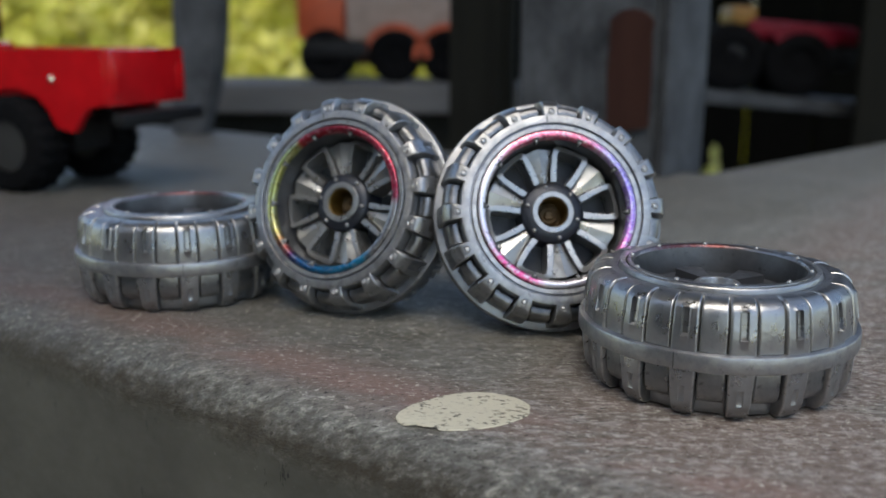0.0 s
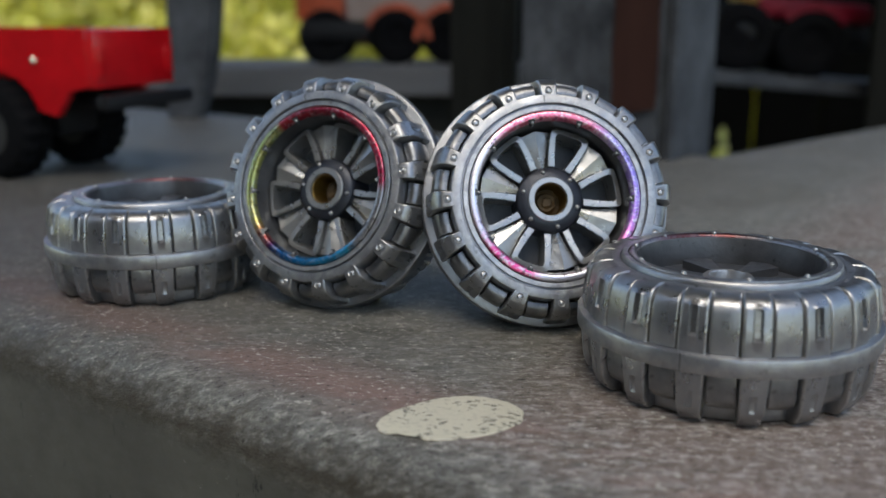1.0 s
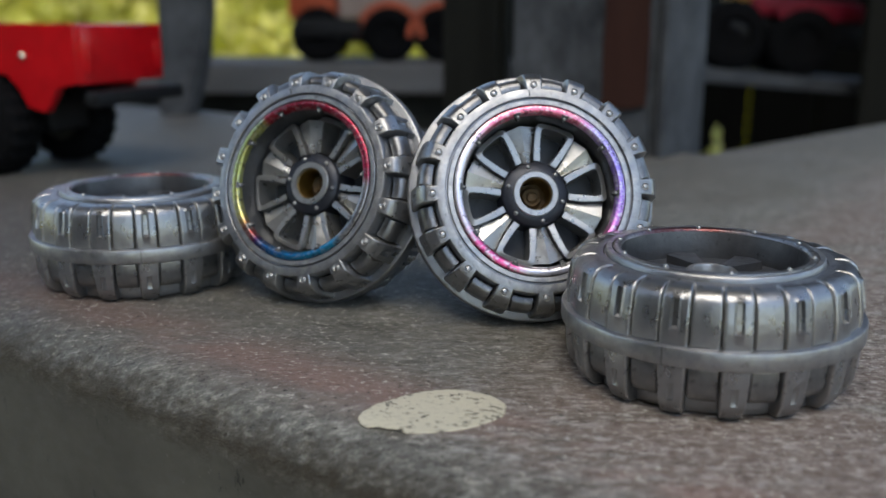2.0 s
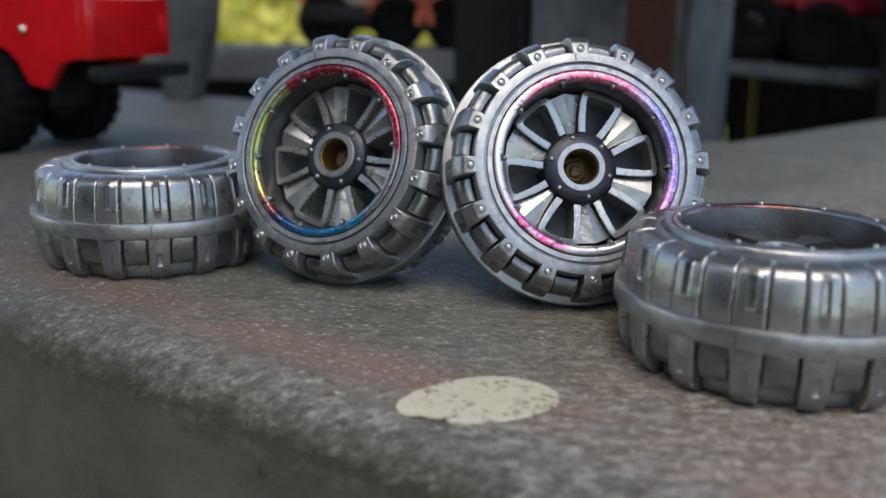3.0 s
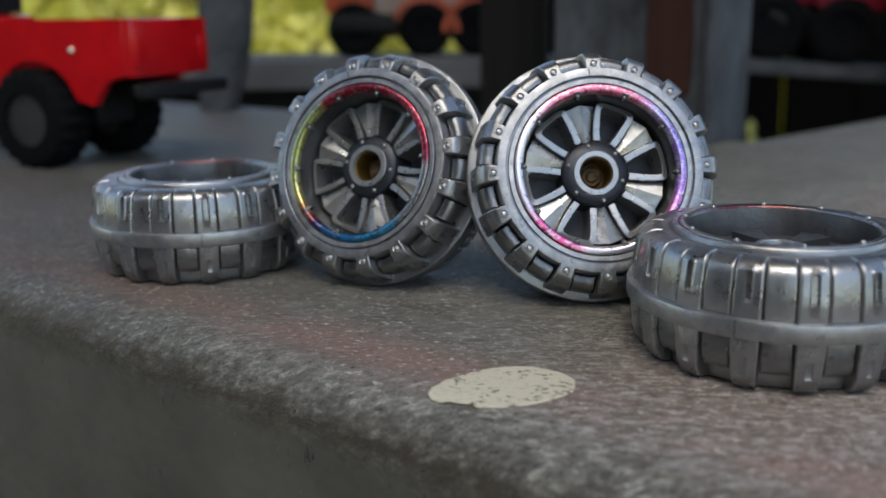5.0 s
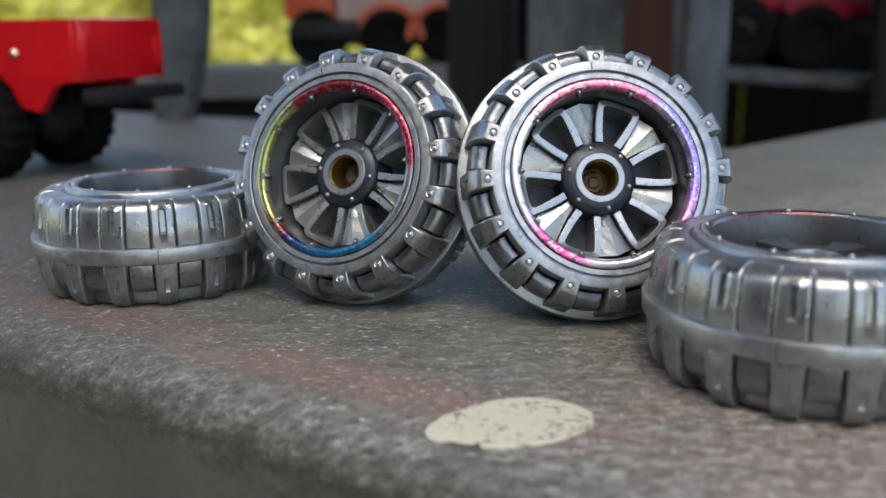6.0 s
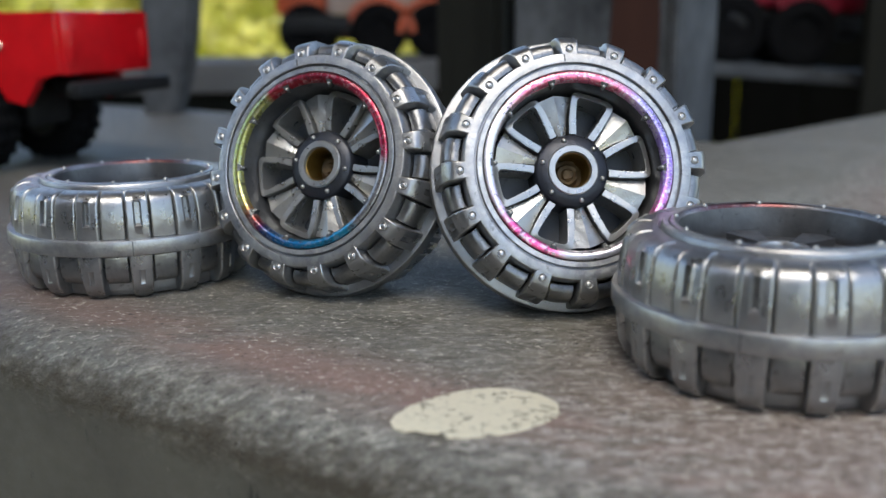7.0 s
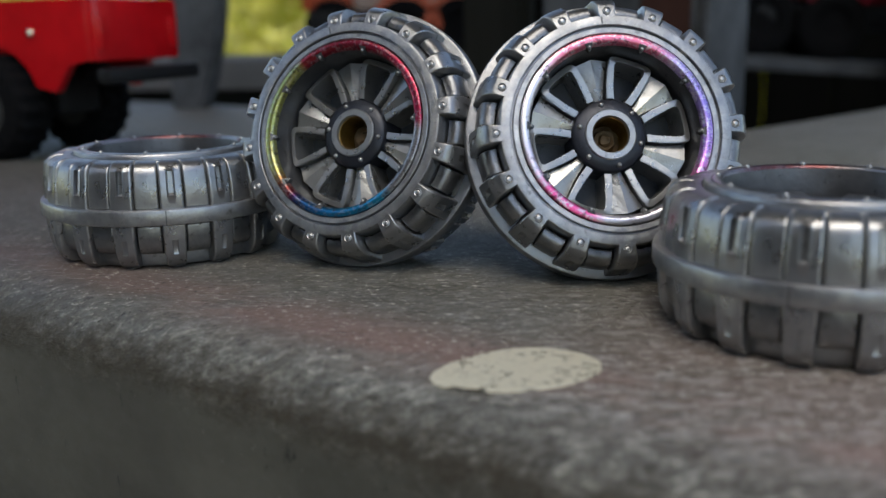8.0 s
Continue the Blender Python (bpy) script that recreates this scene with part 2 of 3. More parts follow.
def cream():
    m = material("cream_paint", rough=0.55)
    v = coords(m)
    hole = noise_of(m, coords(m, (0.6, 1, 1), 0.25), 1700, 3, 0.65)
    worn = noise_of(m, v, 210, 3)
    pits = mix(m, 1.0, ramp(m, hole, [(0.40, grey(1)), (0.45, grey(0))]), ramp(m, worn, [(0.44, grey(0.15)), (0.54, grey(1))]), "MULTIPLY")
    col = mix(m, pits, (0.52, 0.485, 0.37), (0.10, 0.09, 0.07))
    return finish(m, col, None, noise_of(m, v, 1500, 4), 0.4, 0.0002)


CREAM = cream()


def gloss(name, color, rough=0.25):
    m = material(name, color, rough)
    v = coords(m)
    dark = tuple(c * 0.75 for c in color)
    col = mix(m, ramp(m, noise_of(m, v, 90, 3), [(0.35, grey(0)), (0.65, grey(1))]), dark, color)
    return finish(m, col, None, noise_of(m, v, 700, 3), 0.15, 0.0002)


RED = gloss("red_plastic", (0.52, 0.006, 0.010), 0.16)
# the far car's red and orange, dimmed to hold its shade
DARKRED = matt(gloss("shaded_red_plastic", (0.17, 0.003, 0.014), 0.5), 0.2)
DULLYELLOW = gloss("shaded_orange_plastic", (0.28, 0.13, 0.012), 0.5)
ORANGE = gloss("orange_plastic", (0.50, 0.085, 0.03), 0.4)
BEIGE = gloss("faded_beige_panel", (0.36, 0.27, 0.23), 0.5)
BLACK = matt(gloss("black_plastic", (0.008, 0.008, 0.009), 0.55), 0.25)
RUBBER = matt(gloss("black_rubber", (0.004, 0.004, 0.0045), 0.85))
DARKGLASS = gloss("dark_window_plastic", (0.02, 0.022, 0.025), 0.1)
HUBGREY = gloss("dull_grey_hubcap", (0.022, 0.021, 0.020), 0.5)
CHROME = material("chrome_stud", (0.75, 0.62, 0.5), 0.2, 1.0)



def lawn():
    m = material("sunny_grass", rough=0.85)
    v = coords(m)
    a = noise_of(m, v, 0.35, 4)
    b = noise_of(m, v, 18, 6, 0.7)
    col = ramp(m, a, [(0.3, (0.24, 0.25, 0.010)), (0.5, (0.36, 0.36, 0.02)), (0.7, (0.46, 0.44, 0.05))])
    col = mix(m, ramp(m, b, [(0.3, grey(0.5)), (0.6, grey(0))]), col, (0.10, 0.12, 0.012))
    return finish(m, col, None, b, 1.0, 0.05)


GRASS = matt(lawn(), 0.0)
BARK = plain_wood("shrub_bark", (0.12, 0.09, 0.06), (0.06, 0.045, 0.03), 30)


def leaf():
    m = material("yellow_green_leaf", rough=0.6)
    g = m.node_tree.nodes.new("ShaderNodeNewGeometry")
    # blade colours are raised far up to carry strong sunlight
    col = ramp(m, g.outputs["Random Per Island"], [(0.0, (0.46, 0.47, 0.08)), (0.5, (0.66, 0.64, 0.16)), (1.0, (0.80, 0.75, 0.32))])
    matt(finish(m, col), 0.2)
    through_light = m.node_tree.nodes.new("ShaderNodeBsdfTranslucent")
    link(m, col, through_light.inputs["Color"])
    blend = m.node_tree.nodes.new("ShaderNodeMixShader")
    blend.inputs[0].default_value = 0.45
    link(m, m.node_tree.nodes["Principled BSDF"].outputs[0], blend.inputs[1])
    link(m, through_light.outputs[0], blend.inputs[2])
    link(m, blend.outputs[0], m.node_tree.nodes["Material Output"].inputs["Surface"])
    return m


LEAF = leaf()


# ---- building helpers ----
def part(name, bm, mat, parent=None, label="", smooth=True, matrix=None):
    me = bpy.data.meshes.new(name)
    bmesh.ops.recalc_face_normals(bm, faces=bm.faces)
    bm.to_mesh(me)
    bm.free()
    me.materials.append(mat)
    for p in me.polygons:
        p.use_smooth = smooth
    if smooth:
        me.set_sharp_from_angle(angle=radians(38))
    ob = new(name, me)
    ob.parent = parent
    if matrix is not None:
        ob.matrix_local = matrix
    if label:
        tagged(ob, label)
    return ob


def twin(ob, parent, matrix):
    """Another piece on the same mesh."""
    c = new(ob.name.split(".")[0], ob.data)
    c.parent, c.matrix_local = parent, matrix
    if "label" in ob:
        c["label"] = ob["label"]
    return c


def thing(name, label, category, m=None, group=""):
    ob = new(name)
    ob.empty_display_size = 0.01
    if m is not None:
        ob.matrix_world = m
    return tagged(ob, label, category, group)


def box(bm, lo, hi, bevel=0.0, m=None):
    vs = [bm.verts.new((x, y, z)) for z in (lo[2], hi[2]) for y in (lo[1], hi[1]) for x in (lo[0], hi[0])]
    fs = [bm.faces.new([vs[i] for i in f]) for f in ((0, 2, 3, 1), (4, 5, 7, 6), (0, 1, 5, 4), (2, 6, 7, 3), (0, 4, 6, 2), (1, 3, 7, 5))]
    if m is not None:
        bmesh.ops.transform(bm, matrix=m, verts=vs)
    if bevel:
        es = list({e for f in fs for e in f.edges})
        bmesh.ops.bevel(bm, geom=es, offset=bevel, segments=2, affect="EDGES", profile=0.6)
    return bm


def lathe(bm, profile, steps=96, closed=True, wobble=None):
    """Turns a profile of (radius, height) round z."""
    rings = []
    for i in range(steps):
        a = 2 * math.pi * i / steps
        rings.append([bm.verts.new((r * math.cos(a), r * math.sin(a), z)) for r, z in profile])
    n = len(profile)
    for i in range(steps):
        p, q = rings[i], rings[(i + 1) % steps]
        for k in range(n if closed else n - 1):
            bm.faces.new((p[k], q[k], q[(k + 1) % n], p[(k + 1) % n]))
    return bm


def prism(bm, outline, lo, hi):
    """A flat outline of (x, y) between two heights; lo and hi may be functions of x, y."""
    f = lo if callable(lo) else (lambda x, y: lo)
    g = hi if callable(hi) else (lambda x, y: hi)
    a = [bm.verts.new((x, y, f(x, y))) for x, y in outline]
    b = [bm.verts.new((x, y, g(x, y))) for x, y in outline]
    bm.faces.new(list(reversed(a)))
    bm.faces.new(b)
    n = len(outline)
    for i in range(n):
        bm.faces.new((a[i], a[(i + 1) % n], b[(i + 1) % n], b[i]))
    return bm


def scaled(bm, s=MM):
    bmesh.ops.scale(bm, vec=(s, s, s), verts=bm.verts)
    return bm


def turn_z(deg):
    return Matrix.Rotation(radians(deg), 4, "Z")


# ---- the tabletop ----
FRONT = 79.0   # mm from the origin to the front edge, along ACROSS
EDGE = 7.5     # mm, the radius of the worn front edge


def plan(g, a):
    """mm along GRAIN and ACROSS to world metres."""
    p = (GRAIN * g + ACROSS * a) * MM
    return p.x, p.y


def tabletop():
    top = thing("tabletop", "weathered grey painted wooden tabletop with worn rounded edge", "tabletop")
    top["kind"] = "structure"
    bm = bmesh.new()
    corner = Vector((0.0875, 0.3135, 0))
    side = Vector((0.737, 0.675, 0))
    far_left = corner - GRAIN * 0.9 - ACROSS * 0.020
    flat_from = FRONT + EDGE + 6
    # the flat of the top, the board's body under it
    outline = [plan(-900, flat_from), plan(700, flat_from), plan(700, 1100), tuple((corner + side * 0.8)[:2]), tuple(corner[:2]), tuple(far_left[:2])]
    prism(bm, outline, -0.045, 0.0)
    # the worn front edge, rolled over from the top down to the side
    roll = [(flat_from, 0.0), (FRONT + EDGE + 2, 0.0)] + [(FRONT + EDGE * (1 - math.sin(a)), -EDGE * (1 - math.cos(a))) for a in (radians(7.5 * i) for i in range(13))] + [(FRONT, -14), (FRONT, -22), (FRONT, -45)]
    lines = []
    for g in [-900, -600, -400, *range(-300, 201, 4), 300, 700]:
        line = []
        for a, z in roll:
            x, y = plan(g, a)
            p = Vector((x, y, z * MM))
            if a < FRONT + EDGE:
                p += Vector(noise.noise_vector(p * 90)) * 0.0003 + Vector(noise.noise_vector(p * 25)) * 0.0005
            line.append(bm.verts.new(p))
        lines.append(line)
    for p, q in zip(lines, lines[1:]):
        for k in range(len(roll) - 1):
            bm.faces.new((p[k], q[k], q[k + 1], p[k + 1]))
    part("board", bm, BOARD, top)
    return top


tabletop()


# ---- the four toy wheels ----
def side_fan(c, wide, point, rr, zz):
    """At the outermost columns the surface folds in to one point, which closes the side of a block."""
    return point if abs(c) > wide - 0.01 else (rr, zz)


def skin(bm, rows, cols, place):
    """A grid of faces over rows and columns; place gives the radius, height and angle of each corner."""
    grid = []
    for k, (r, z) in enumerate(rows):
        line = []
        for c in cols:
            rr, zz, a = place(k, c, r, z)
            line.append(bm.verts.new((rr * math.cos(a), rr * math.sin(a), zz)))
        grid.append(line)
    for p, q in zip(grid, grid[1:]):
        for c in range(len(cols) - 1):
            bm.faces.new((p[c], p[c + 1], q[c + 1], q[c]))
    return bm


# radius and height of the tread, from the middle band outwards; the face side is open between its blocks, the back side closed
FACE_BLOCK = [(18.0, 1.6), (18.02, 2.1), (17.86, 3.5), (17.84, 3.75), (17.8, 4.0), (17.62, 5.6), (17.55, 5.9), (17.46, 6.2), (17.2, 6.75), (16.9, 7.25), (16.5, 7.65), (16.05, 7.93), (14.6, 8.05)]
BACK_BLOCK = [(17.8, -0.6), (17.82, -1.1), (17.78, -2.3), (17.76, -2.55), (17.72, -2.8), (17.25, -5.8), (17.15, -6.02), (17.02, -6.25), (16.7, -6.65), (16.25, -6.95), (15.7, -7.12), (15.2, -7.18), (14.4, -7.12)]
FACE_PAD = [(15.0, 1.62), (16.95, 1.8), (17.28, 1.95), (17.34, 2.3), (17.3, 3.6), (17.2, 4.7), (16.95, 5.4), (16.5, 5.85), (15.9, 6.0), (15.3, 5.9), (15.1, 5.4)]
BACK_PAD = [(15.2, -0.62), (17.4, -0.64), (17.57, -0.76), (17.6, -1.1), (17.54, -3.0), (17.18, -5.3), (16.95, -5.95), (16.6, -6.45), (16.1, -6.8), (15.6, -6.98), (15.1, -7.04), (14.4, -7.02)]


def block_mesh(bm, rows, taper, slot, deep, lip):
    """One tread block at angle 0 with a slot; taper narrows it towards the side wall."""
    wide = 5.3
    cols = [-wide, -wide + 0.06, -wide + 0.35, -wide + 0.8, -wide + 1.2, -slot - 0.8, -slot - 0.35, -slot, slot, slot + 0.35, slot + 0.8, wide - 1.2, wide - 0.8, wide - 0.35, wide - 0.06, wide]
    inside = -0.3 if rows[0][1] < 0 else 2.0

    def place(k, c, r, z):
        edge = abs(c) - wide
        drop = 0.26 if edge > -0.1 else 0.08 if edge > -0.45 else 0.0
        rr, zz = (r - drop, z) if k < 10 else (r, z - math.copysign(drop, z))
        if abs(c) <= slot + 0.01 and 4 <= k <= 5:
            rr -= deep
        elif abs(c) <= slot + 0.4 and 3 <= k <= 6:
            rr += lip
        rr, zz = side_fan(c, wide, (14.6, inside), rr, zz)
        return rr, zz, radians(c * (1 - taper * k / 12))

    return skin(bm, rows, cols, place)


def pip_mesh(bm, r_at, z_at):
    ring = []
    for r, z in ((0.58, -0.2), (0.56, 0.02), (0.50, 0.07), (0.42, 0.01), (0.37, -0.03), (0.31, 0.04), (0.17, 0.07)):
        ring.append([bm.verts.new((r_at + r * math.cos(i * math.pi / 6), r * math.sin(i * math.pi / 6), z_at + z)) for i in range(12)])
    for a, b in zip(ring, ring[1:]):
        for i in range(12):
            bm.faces.new((a[i], a[(i + 1) % 12], b[(i + 1) % 12], b[i]))
    bm.faces.new(ring[-1])
    return bm


def pad_mesh(bm, rows, wide):
    """The plain pad between two tread blocks."""
    cols = [-wide, -wide + 0.06, -wide + 0.3, -wide + 0.6, -wide + 0.95, 0.0, wide - 0.95, wide - 0.6, wide - 0.3, wide - 0.06, wide]
    inside = -0.3 if rows[0][1] < 0 else 2.2

    def place(k, c, r, z):
        edge = abs(c) - wide
        drop = 0.2 if edge > -0.1 else 0.06 if edge > -0.4 else 0.0
        rr, zz = side_fan(c, wide, (14.6, inside), max(14.3, r - drop), z)
        return rr, zz, radians(c)

    return scaled(skin(bm, rows, cols, place))


def spoke_mesh(bm):
    """A flared panel that opens from the hub to the rim, with a crease along its middle."""
    out = [(4.7, -0.48), (7.3, -1.18), (9.95, -2.28), (10.4, 0.0), (9.95, 2.28), (7.3, 1.18), (4.7, 0.48)]
    lift = lambda x, y: 3.5 + 0.10 * (math.hypot(x, y) - 5.0) - 0.25 * abs(y)
    base = [bm.verts.new((x, y, -0.6)) for x, y in out]
    top = [bm.verts.new((x, y, lift(x, y))) for x, y in out]
    mid = [bm.verts.new((x, 0, lift(x, 0) + 0.05)) for x in (4.7, 7.3)]
    for i in range(len(out)):
        j = (i + 1) % len(out)
        if i == 6:
            bm.faces.new((base[6], base[0], top[0], mid[0], top[6]))
        else:
            bm.faces.new((base[i], base[j], top[j], top[i]))
    bm.faces.new((top[0], top[1], mid[1], mid[0]))
    bm.faces.new((top[1], top[2], top[3], mid[1]))
    bm.faces.new((mid[1], top[3], top[4], top[5]))
    bm.faces.new((mid[0], mid[1], top[5], top[6]))
    return bm


def loop_mesh(bm):
    """The rib that runs from the hub round a window and back."""
    outer = [(4.75, 1.70), (6.5, 2.28), (8.5, 2.72), (9.7, 2.9), (10.2, 2.75), (10.5, 2.2), (10.62, 0.9)]
    inner = [(5.0, 0.78), (6.5, 1.32), (8.5, 1.88), (9.3, 2.06), (9.65, 1.9), (9.8, 1.45), (9.86, 0.5)]
    loop_out = [(x, -y) for x, y in outer] + [(x, y) for x, y in reversed(outer)]
    loop_in = [(x, -y) for x, y in inner] + [(x, y) for x, y in reversed(inner)]
    height = lambda x, y: 4.1 + 0.10 * (math.hypot(x, y) - 4.7) - 0.55 * max(0.0, x - 9.75)
    layers = []
    for pts, on_top in ((loop_out, False), (loop_out, True), (loop_in, True), (loop_in, False)):
        layers.append([bm.verts.new((x, y, height(x, y) if on_top else -0.6)) for x, y in pts])
    for a, b in zip(layers, layers[1:]):
        for i in range(len(a) - 1):
            bm.faces.new((a[i], a[i + 1], b[i + 1], b[i]))
    es = [e for e in bm.edges if e.verts[0].co.z > 1 and e.verts[1].co.z > 1 and len(e.link_faces) == 2]
    bmesh.ops.bevel(bm, geom=es, offset=0.10, segments=2, affect="EDGES")
    return bm


def toy_wheel(label, m, phase, foil_mat, back_mat, rim_turn=0.0):
    """A wheel about z: its face with the spokes looks up, its closed back down."""
    w = thing("toy_wheel", label, "toy wheel", m, "toy wheels on the tabletop")
    face = [(12.3, 7.4), (12.42, 7.9), (12.52, 8.0), (13.12, 8.0), (13.2, 7.92), (13.24, 7.5), (13.46, 7.5), (13.5, 7.95), (13.6, 8.05), (14.5, 8.06), (14.75, 7.98), (14.86, 7.8),
            (14.95, 7.0), (15.05, 4.5), (15.2, 1.7), (18.2, 1.65), (18.4, 1.55), (18.5, 1.3)]
    back = [(18.5, -0.3), (18.4, -0.55), (18.2, -0.65), (15.3, -0.7), (15.2, -4.0), (15.0, -6.5), (14.7, -6.95), (14.3, -7.08), (13.5, -7.0), (13.32, -6.8), (13.22, -6.85), (13.16, -7.45), (13.0, -7.62), (12.42, -7.62), (12.3, -7.3)]
    tyre = part("tyre", scaled(lathe(bmesh.new(), face + back, 128)), GUNMETAL, w)
    # a fine moulding seam over the band and down both side walls
    bm = bmesh.new()
    box(bm, (18.3, -0.07, -0.55), (18.53, 0.07, 1.55))
    box(bm, (13.7, -0.08, 7.9), (14.6, 0.08, 8.12))
    box(bm, (13.3, -0.09, -7.12), (14.4, 0.09, -6.9))
    part("seam", scaled(bm), BARREL, tyre, matrix=turn_z(3), smooth=False)
    face_block = part("tread_block", scaled(pip_mesh(block_mesh(bmesh.new(), FACE_BLOCK, 0.17, 1.1, 0.14, 0.03), 15.35, 8.05)), LUGMETAL, tyre)
    back_block = part("tread_block", scaled(block_mesh(bmesh.new(), BACK_BLOCK, 0.0, 1.1, 0.34, 0.2)), LUGMETAL, tyre)
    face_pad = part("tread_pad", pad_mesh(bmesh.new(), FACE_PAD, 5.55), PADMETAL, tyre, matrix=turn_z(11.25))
    back_pad = part("tread_pad", pad_mesh(bmesh.new(), BACK_PAD, 5.35), LUGMETAL, tyre, matrix=turn_z(11.25))
    for i in range(1, 16):
        for piece, at in ((face_block, 0), (back_block, 0), (face_pad, 11.25), (back_pad, 11.25)):
            twin(piece, tyre, turn_z(at + 22.5 * i))
    # rim: barrel with ten small tabs, and the foil ring on its lip; a narrower lip behind
    bm = bmesh.new()
    lathe(bm, [(12.02, 7.9), (11.25, 7.95), (11.15, 7.5), (10.75, 3.0), (10.6, 0.6), (10.7, -5.0), (11.2, -7.3), (12.02, -7.4)], 96)
    rim = part("rim", scaled(bm), BARREL, w)
    bm = bmesh.new()
    prism(bm, [(10.5, -0.12), (11.45, -0.55), (11.45, 0.55), (10.5, 0.12)], 7.0, lambda x, y: 7.75 + 0.55 * (x - 10.5))
    tab = part("tab", scaled(bm), BARREL, rim, "small dark rim tab", matrix=turn_z(14), smooth=False)
    beads = []
    for r, z in ((10.95, 8.02), (11.75, -7.72)):
        bm = bmesh.new()
        bmesh.ops.create_icosphere(bm, subdivisions=2, radius=0.24 if z > 0 else 0.34)
        bmesh.ops.translate(bm, vec=(r, 0, z), verts=bm.verts)
        beads.append(part("bead", scaled(bm), SPOKEMETAL, rim, matrix=turn_z(14)))
    for i in range(1, 10):
        for piece in (tab, *beads):
            twin(piece, rim, turn_z(14 + 36 * i))
    bm = bmesh.new()
    lathe(bm, [(11.0, 7.3), (11.12, 7.85), (11.35, 8.15), (11.6, 8.24), (12.15, 8.22), (12.3, 8.1), (12.34, 7.8)], 128)
    part("foil_ring", scaled(bm), foil_mat, rim, "iridescent foil lip", matrix=Matrix.Rotation(-phase, 4, "Z"))
    bm = bmesh.new()
    lathe(bm, [(11.25, -7.0), (11.35, -7.5), (11.6, -7.74), (11.95, -7.78), (12.25, -7.7), (12.35, -7.3)], 128)
    part("foil_ring", scaled(bm), back_mat, rim, "dull red-edged back lip", matrix=Matrix.Rotation(phase + math.pi, 4, "Z"))
    bm = bmesh.new()
    lathe(bm, [(4.6, -1.2), (4.6, -0.6), (10.65, -0.6), (10.65, -1.2)], 64)
    part("wheel_disc", scaled(bm), FLOORPLATE, rim, "dark recessed window plate")
    # six flared panels and six looped windows between them
    panel = part("spoke", scaled(spoke_mesh(bmesh.new())), SPOKEMETAL, rim, matrix=turn_z(9 + rim_turn), smooth=False)
    loop = part("window_frame", scaled(loop_mesh(bmesh.new())), SPOKEMETAL, rim, matrix=turn_z(39 + rim_turn))
    for i in range(1, 6):
        twin(panel, rim, turn_z(9 + rim_turn + 60 * i))
        twin(loop, rim, turn_z(39 + rim_turn + 60 * i))
    # the back of the wheel: a shallow plate with six raised wedges
    bm = bmesh.new()
    lathe(bm, [(2.3, -3.2), (10.7, -3.2), (10.7, -3.8), (2.3, -3.8)], 64)
    part("back_plate", scaled(bm), FLOORPLATE, rim, "dark back plate")
    bm = bmesh.new()
    prism(bm, [(2.9, -0.6), (8.6, -2.0), (9.4, 0.0), (8.6, 2.0), (2.9, 0.6)], -4.9, -3.7)
    wedge = part("back_wedge", scaled(bm), BARREL, rim, matrix=turn_z(20), smooth=False)
    for i in range(1, 6):
        twin(wedge, rim, turn_z(20 + 60 * i))
    # hub with a dark collar, six pips and a brass sleeve
    bm = bmesh.new()
    hub = part("hub", scaled(lathe(bm, [(2.36, 4.9), (2.48, 5.1), (3.22, 5.1), (3.36, 4.95), (3.4, 1.0), (3.1, -4.9), (2.9, -5.1), (2.4, -5.1), (2.3, -4.9), (2.36, 1.0)], 64)), SPOKEMETAL, w)
    bm = bmesh.new()
    part("collar", scaled(lathe(bm, [(3.3, 4.78), (3.5, 4.75), (4.6, 4.45), (4.82, 4.2), (4.9, 3.6), (4.92, -0.6), (3.3, -0.6)], 64)), COLLAR, hub, "black painted collar")
    bm = bmesh.new()
    bmesh.ops.create_icosphere(bm, subdivisions=2, radius=0.36)
    bmesh.ops.translate(bm, vec=(4.1, 0, 4.6), verts=bm.verts)
    pip = part("pip", scaled(bm), SPOKEMETAL, hub, matrix=turn_z(12))
    for i in range(1, 6):
        twin(pip, hub, turn_z(12 + 60 * i))
    bm = bmesh.new()
    lathe(bm, [(2.38, 4.6), (2.28, 4.5), (2.22, -3.0), (2.38, -3.0)], 48)
    part("sleeve", scaled(bm), BRASS, hub, "tarnished brass axle sleeve")
    bm = bmesh.new()
    lathe(bm, [(2.25, -1.5), (2.25, 0.6), (1.6, 0.8), (1.3, 1.7), (0.9, 1.5), (0.6, 2.0), (0.15, 1.7), (0.0001, 1.7), (0.0001, -1.5)], 24)
    for v in bm.verts:
        v.co += Vector(noise.noise_vector(v.co * 1.3)) * 0.3
    part("residue", scaled(bm), RESIDUE, hub, "brown residue in the axle hole")
    return w


def stand(x, y, z, yaw, up, phase):
    """The pose of a wheel whose face looks towards the yaw from -y and up by an angle (radians)."""
    n = Vector((math.sin(yaw) * math.cos(up), -math.cos(yaw) * math.cos(up), math.sin(up)))
    u = Vector((0, 0, 1)).cross(n).normalized()
    v = n.cross(u)
    m = Matrix((u, v, n)).transposed().to_4x4()
    return Matrix.Translation(Vector((x, y, z)) * MM) @ m @ Matrix.Rotation(phase, 4, "Z")


def flat(x, y, phase):
    """The pose of a wheel that lies on its face."""
    return Matrix.Translation(Vector((x, y, 8.26)) * MM) @ Matrix.Rotation(phase, 4, "Z") @ Matrix.Rotation(math.pi, 4, "X")


toy_wheel("gunmetal plastic toy wheel lying flat with chunky tread", flat(-47.59, 169.44, -1.255), -1.255, FOIL_C, FOIL_C)
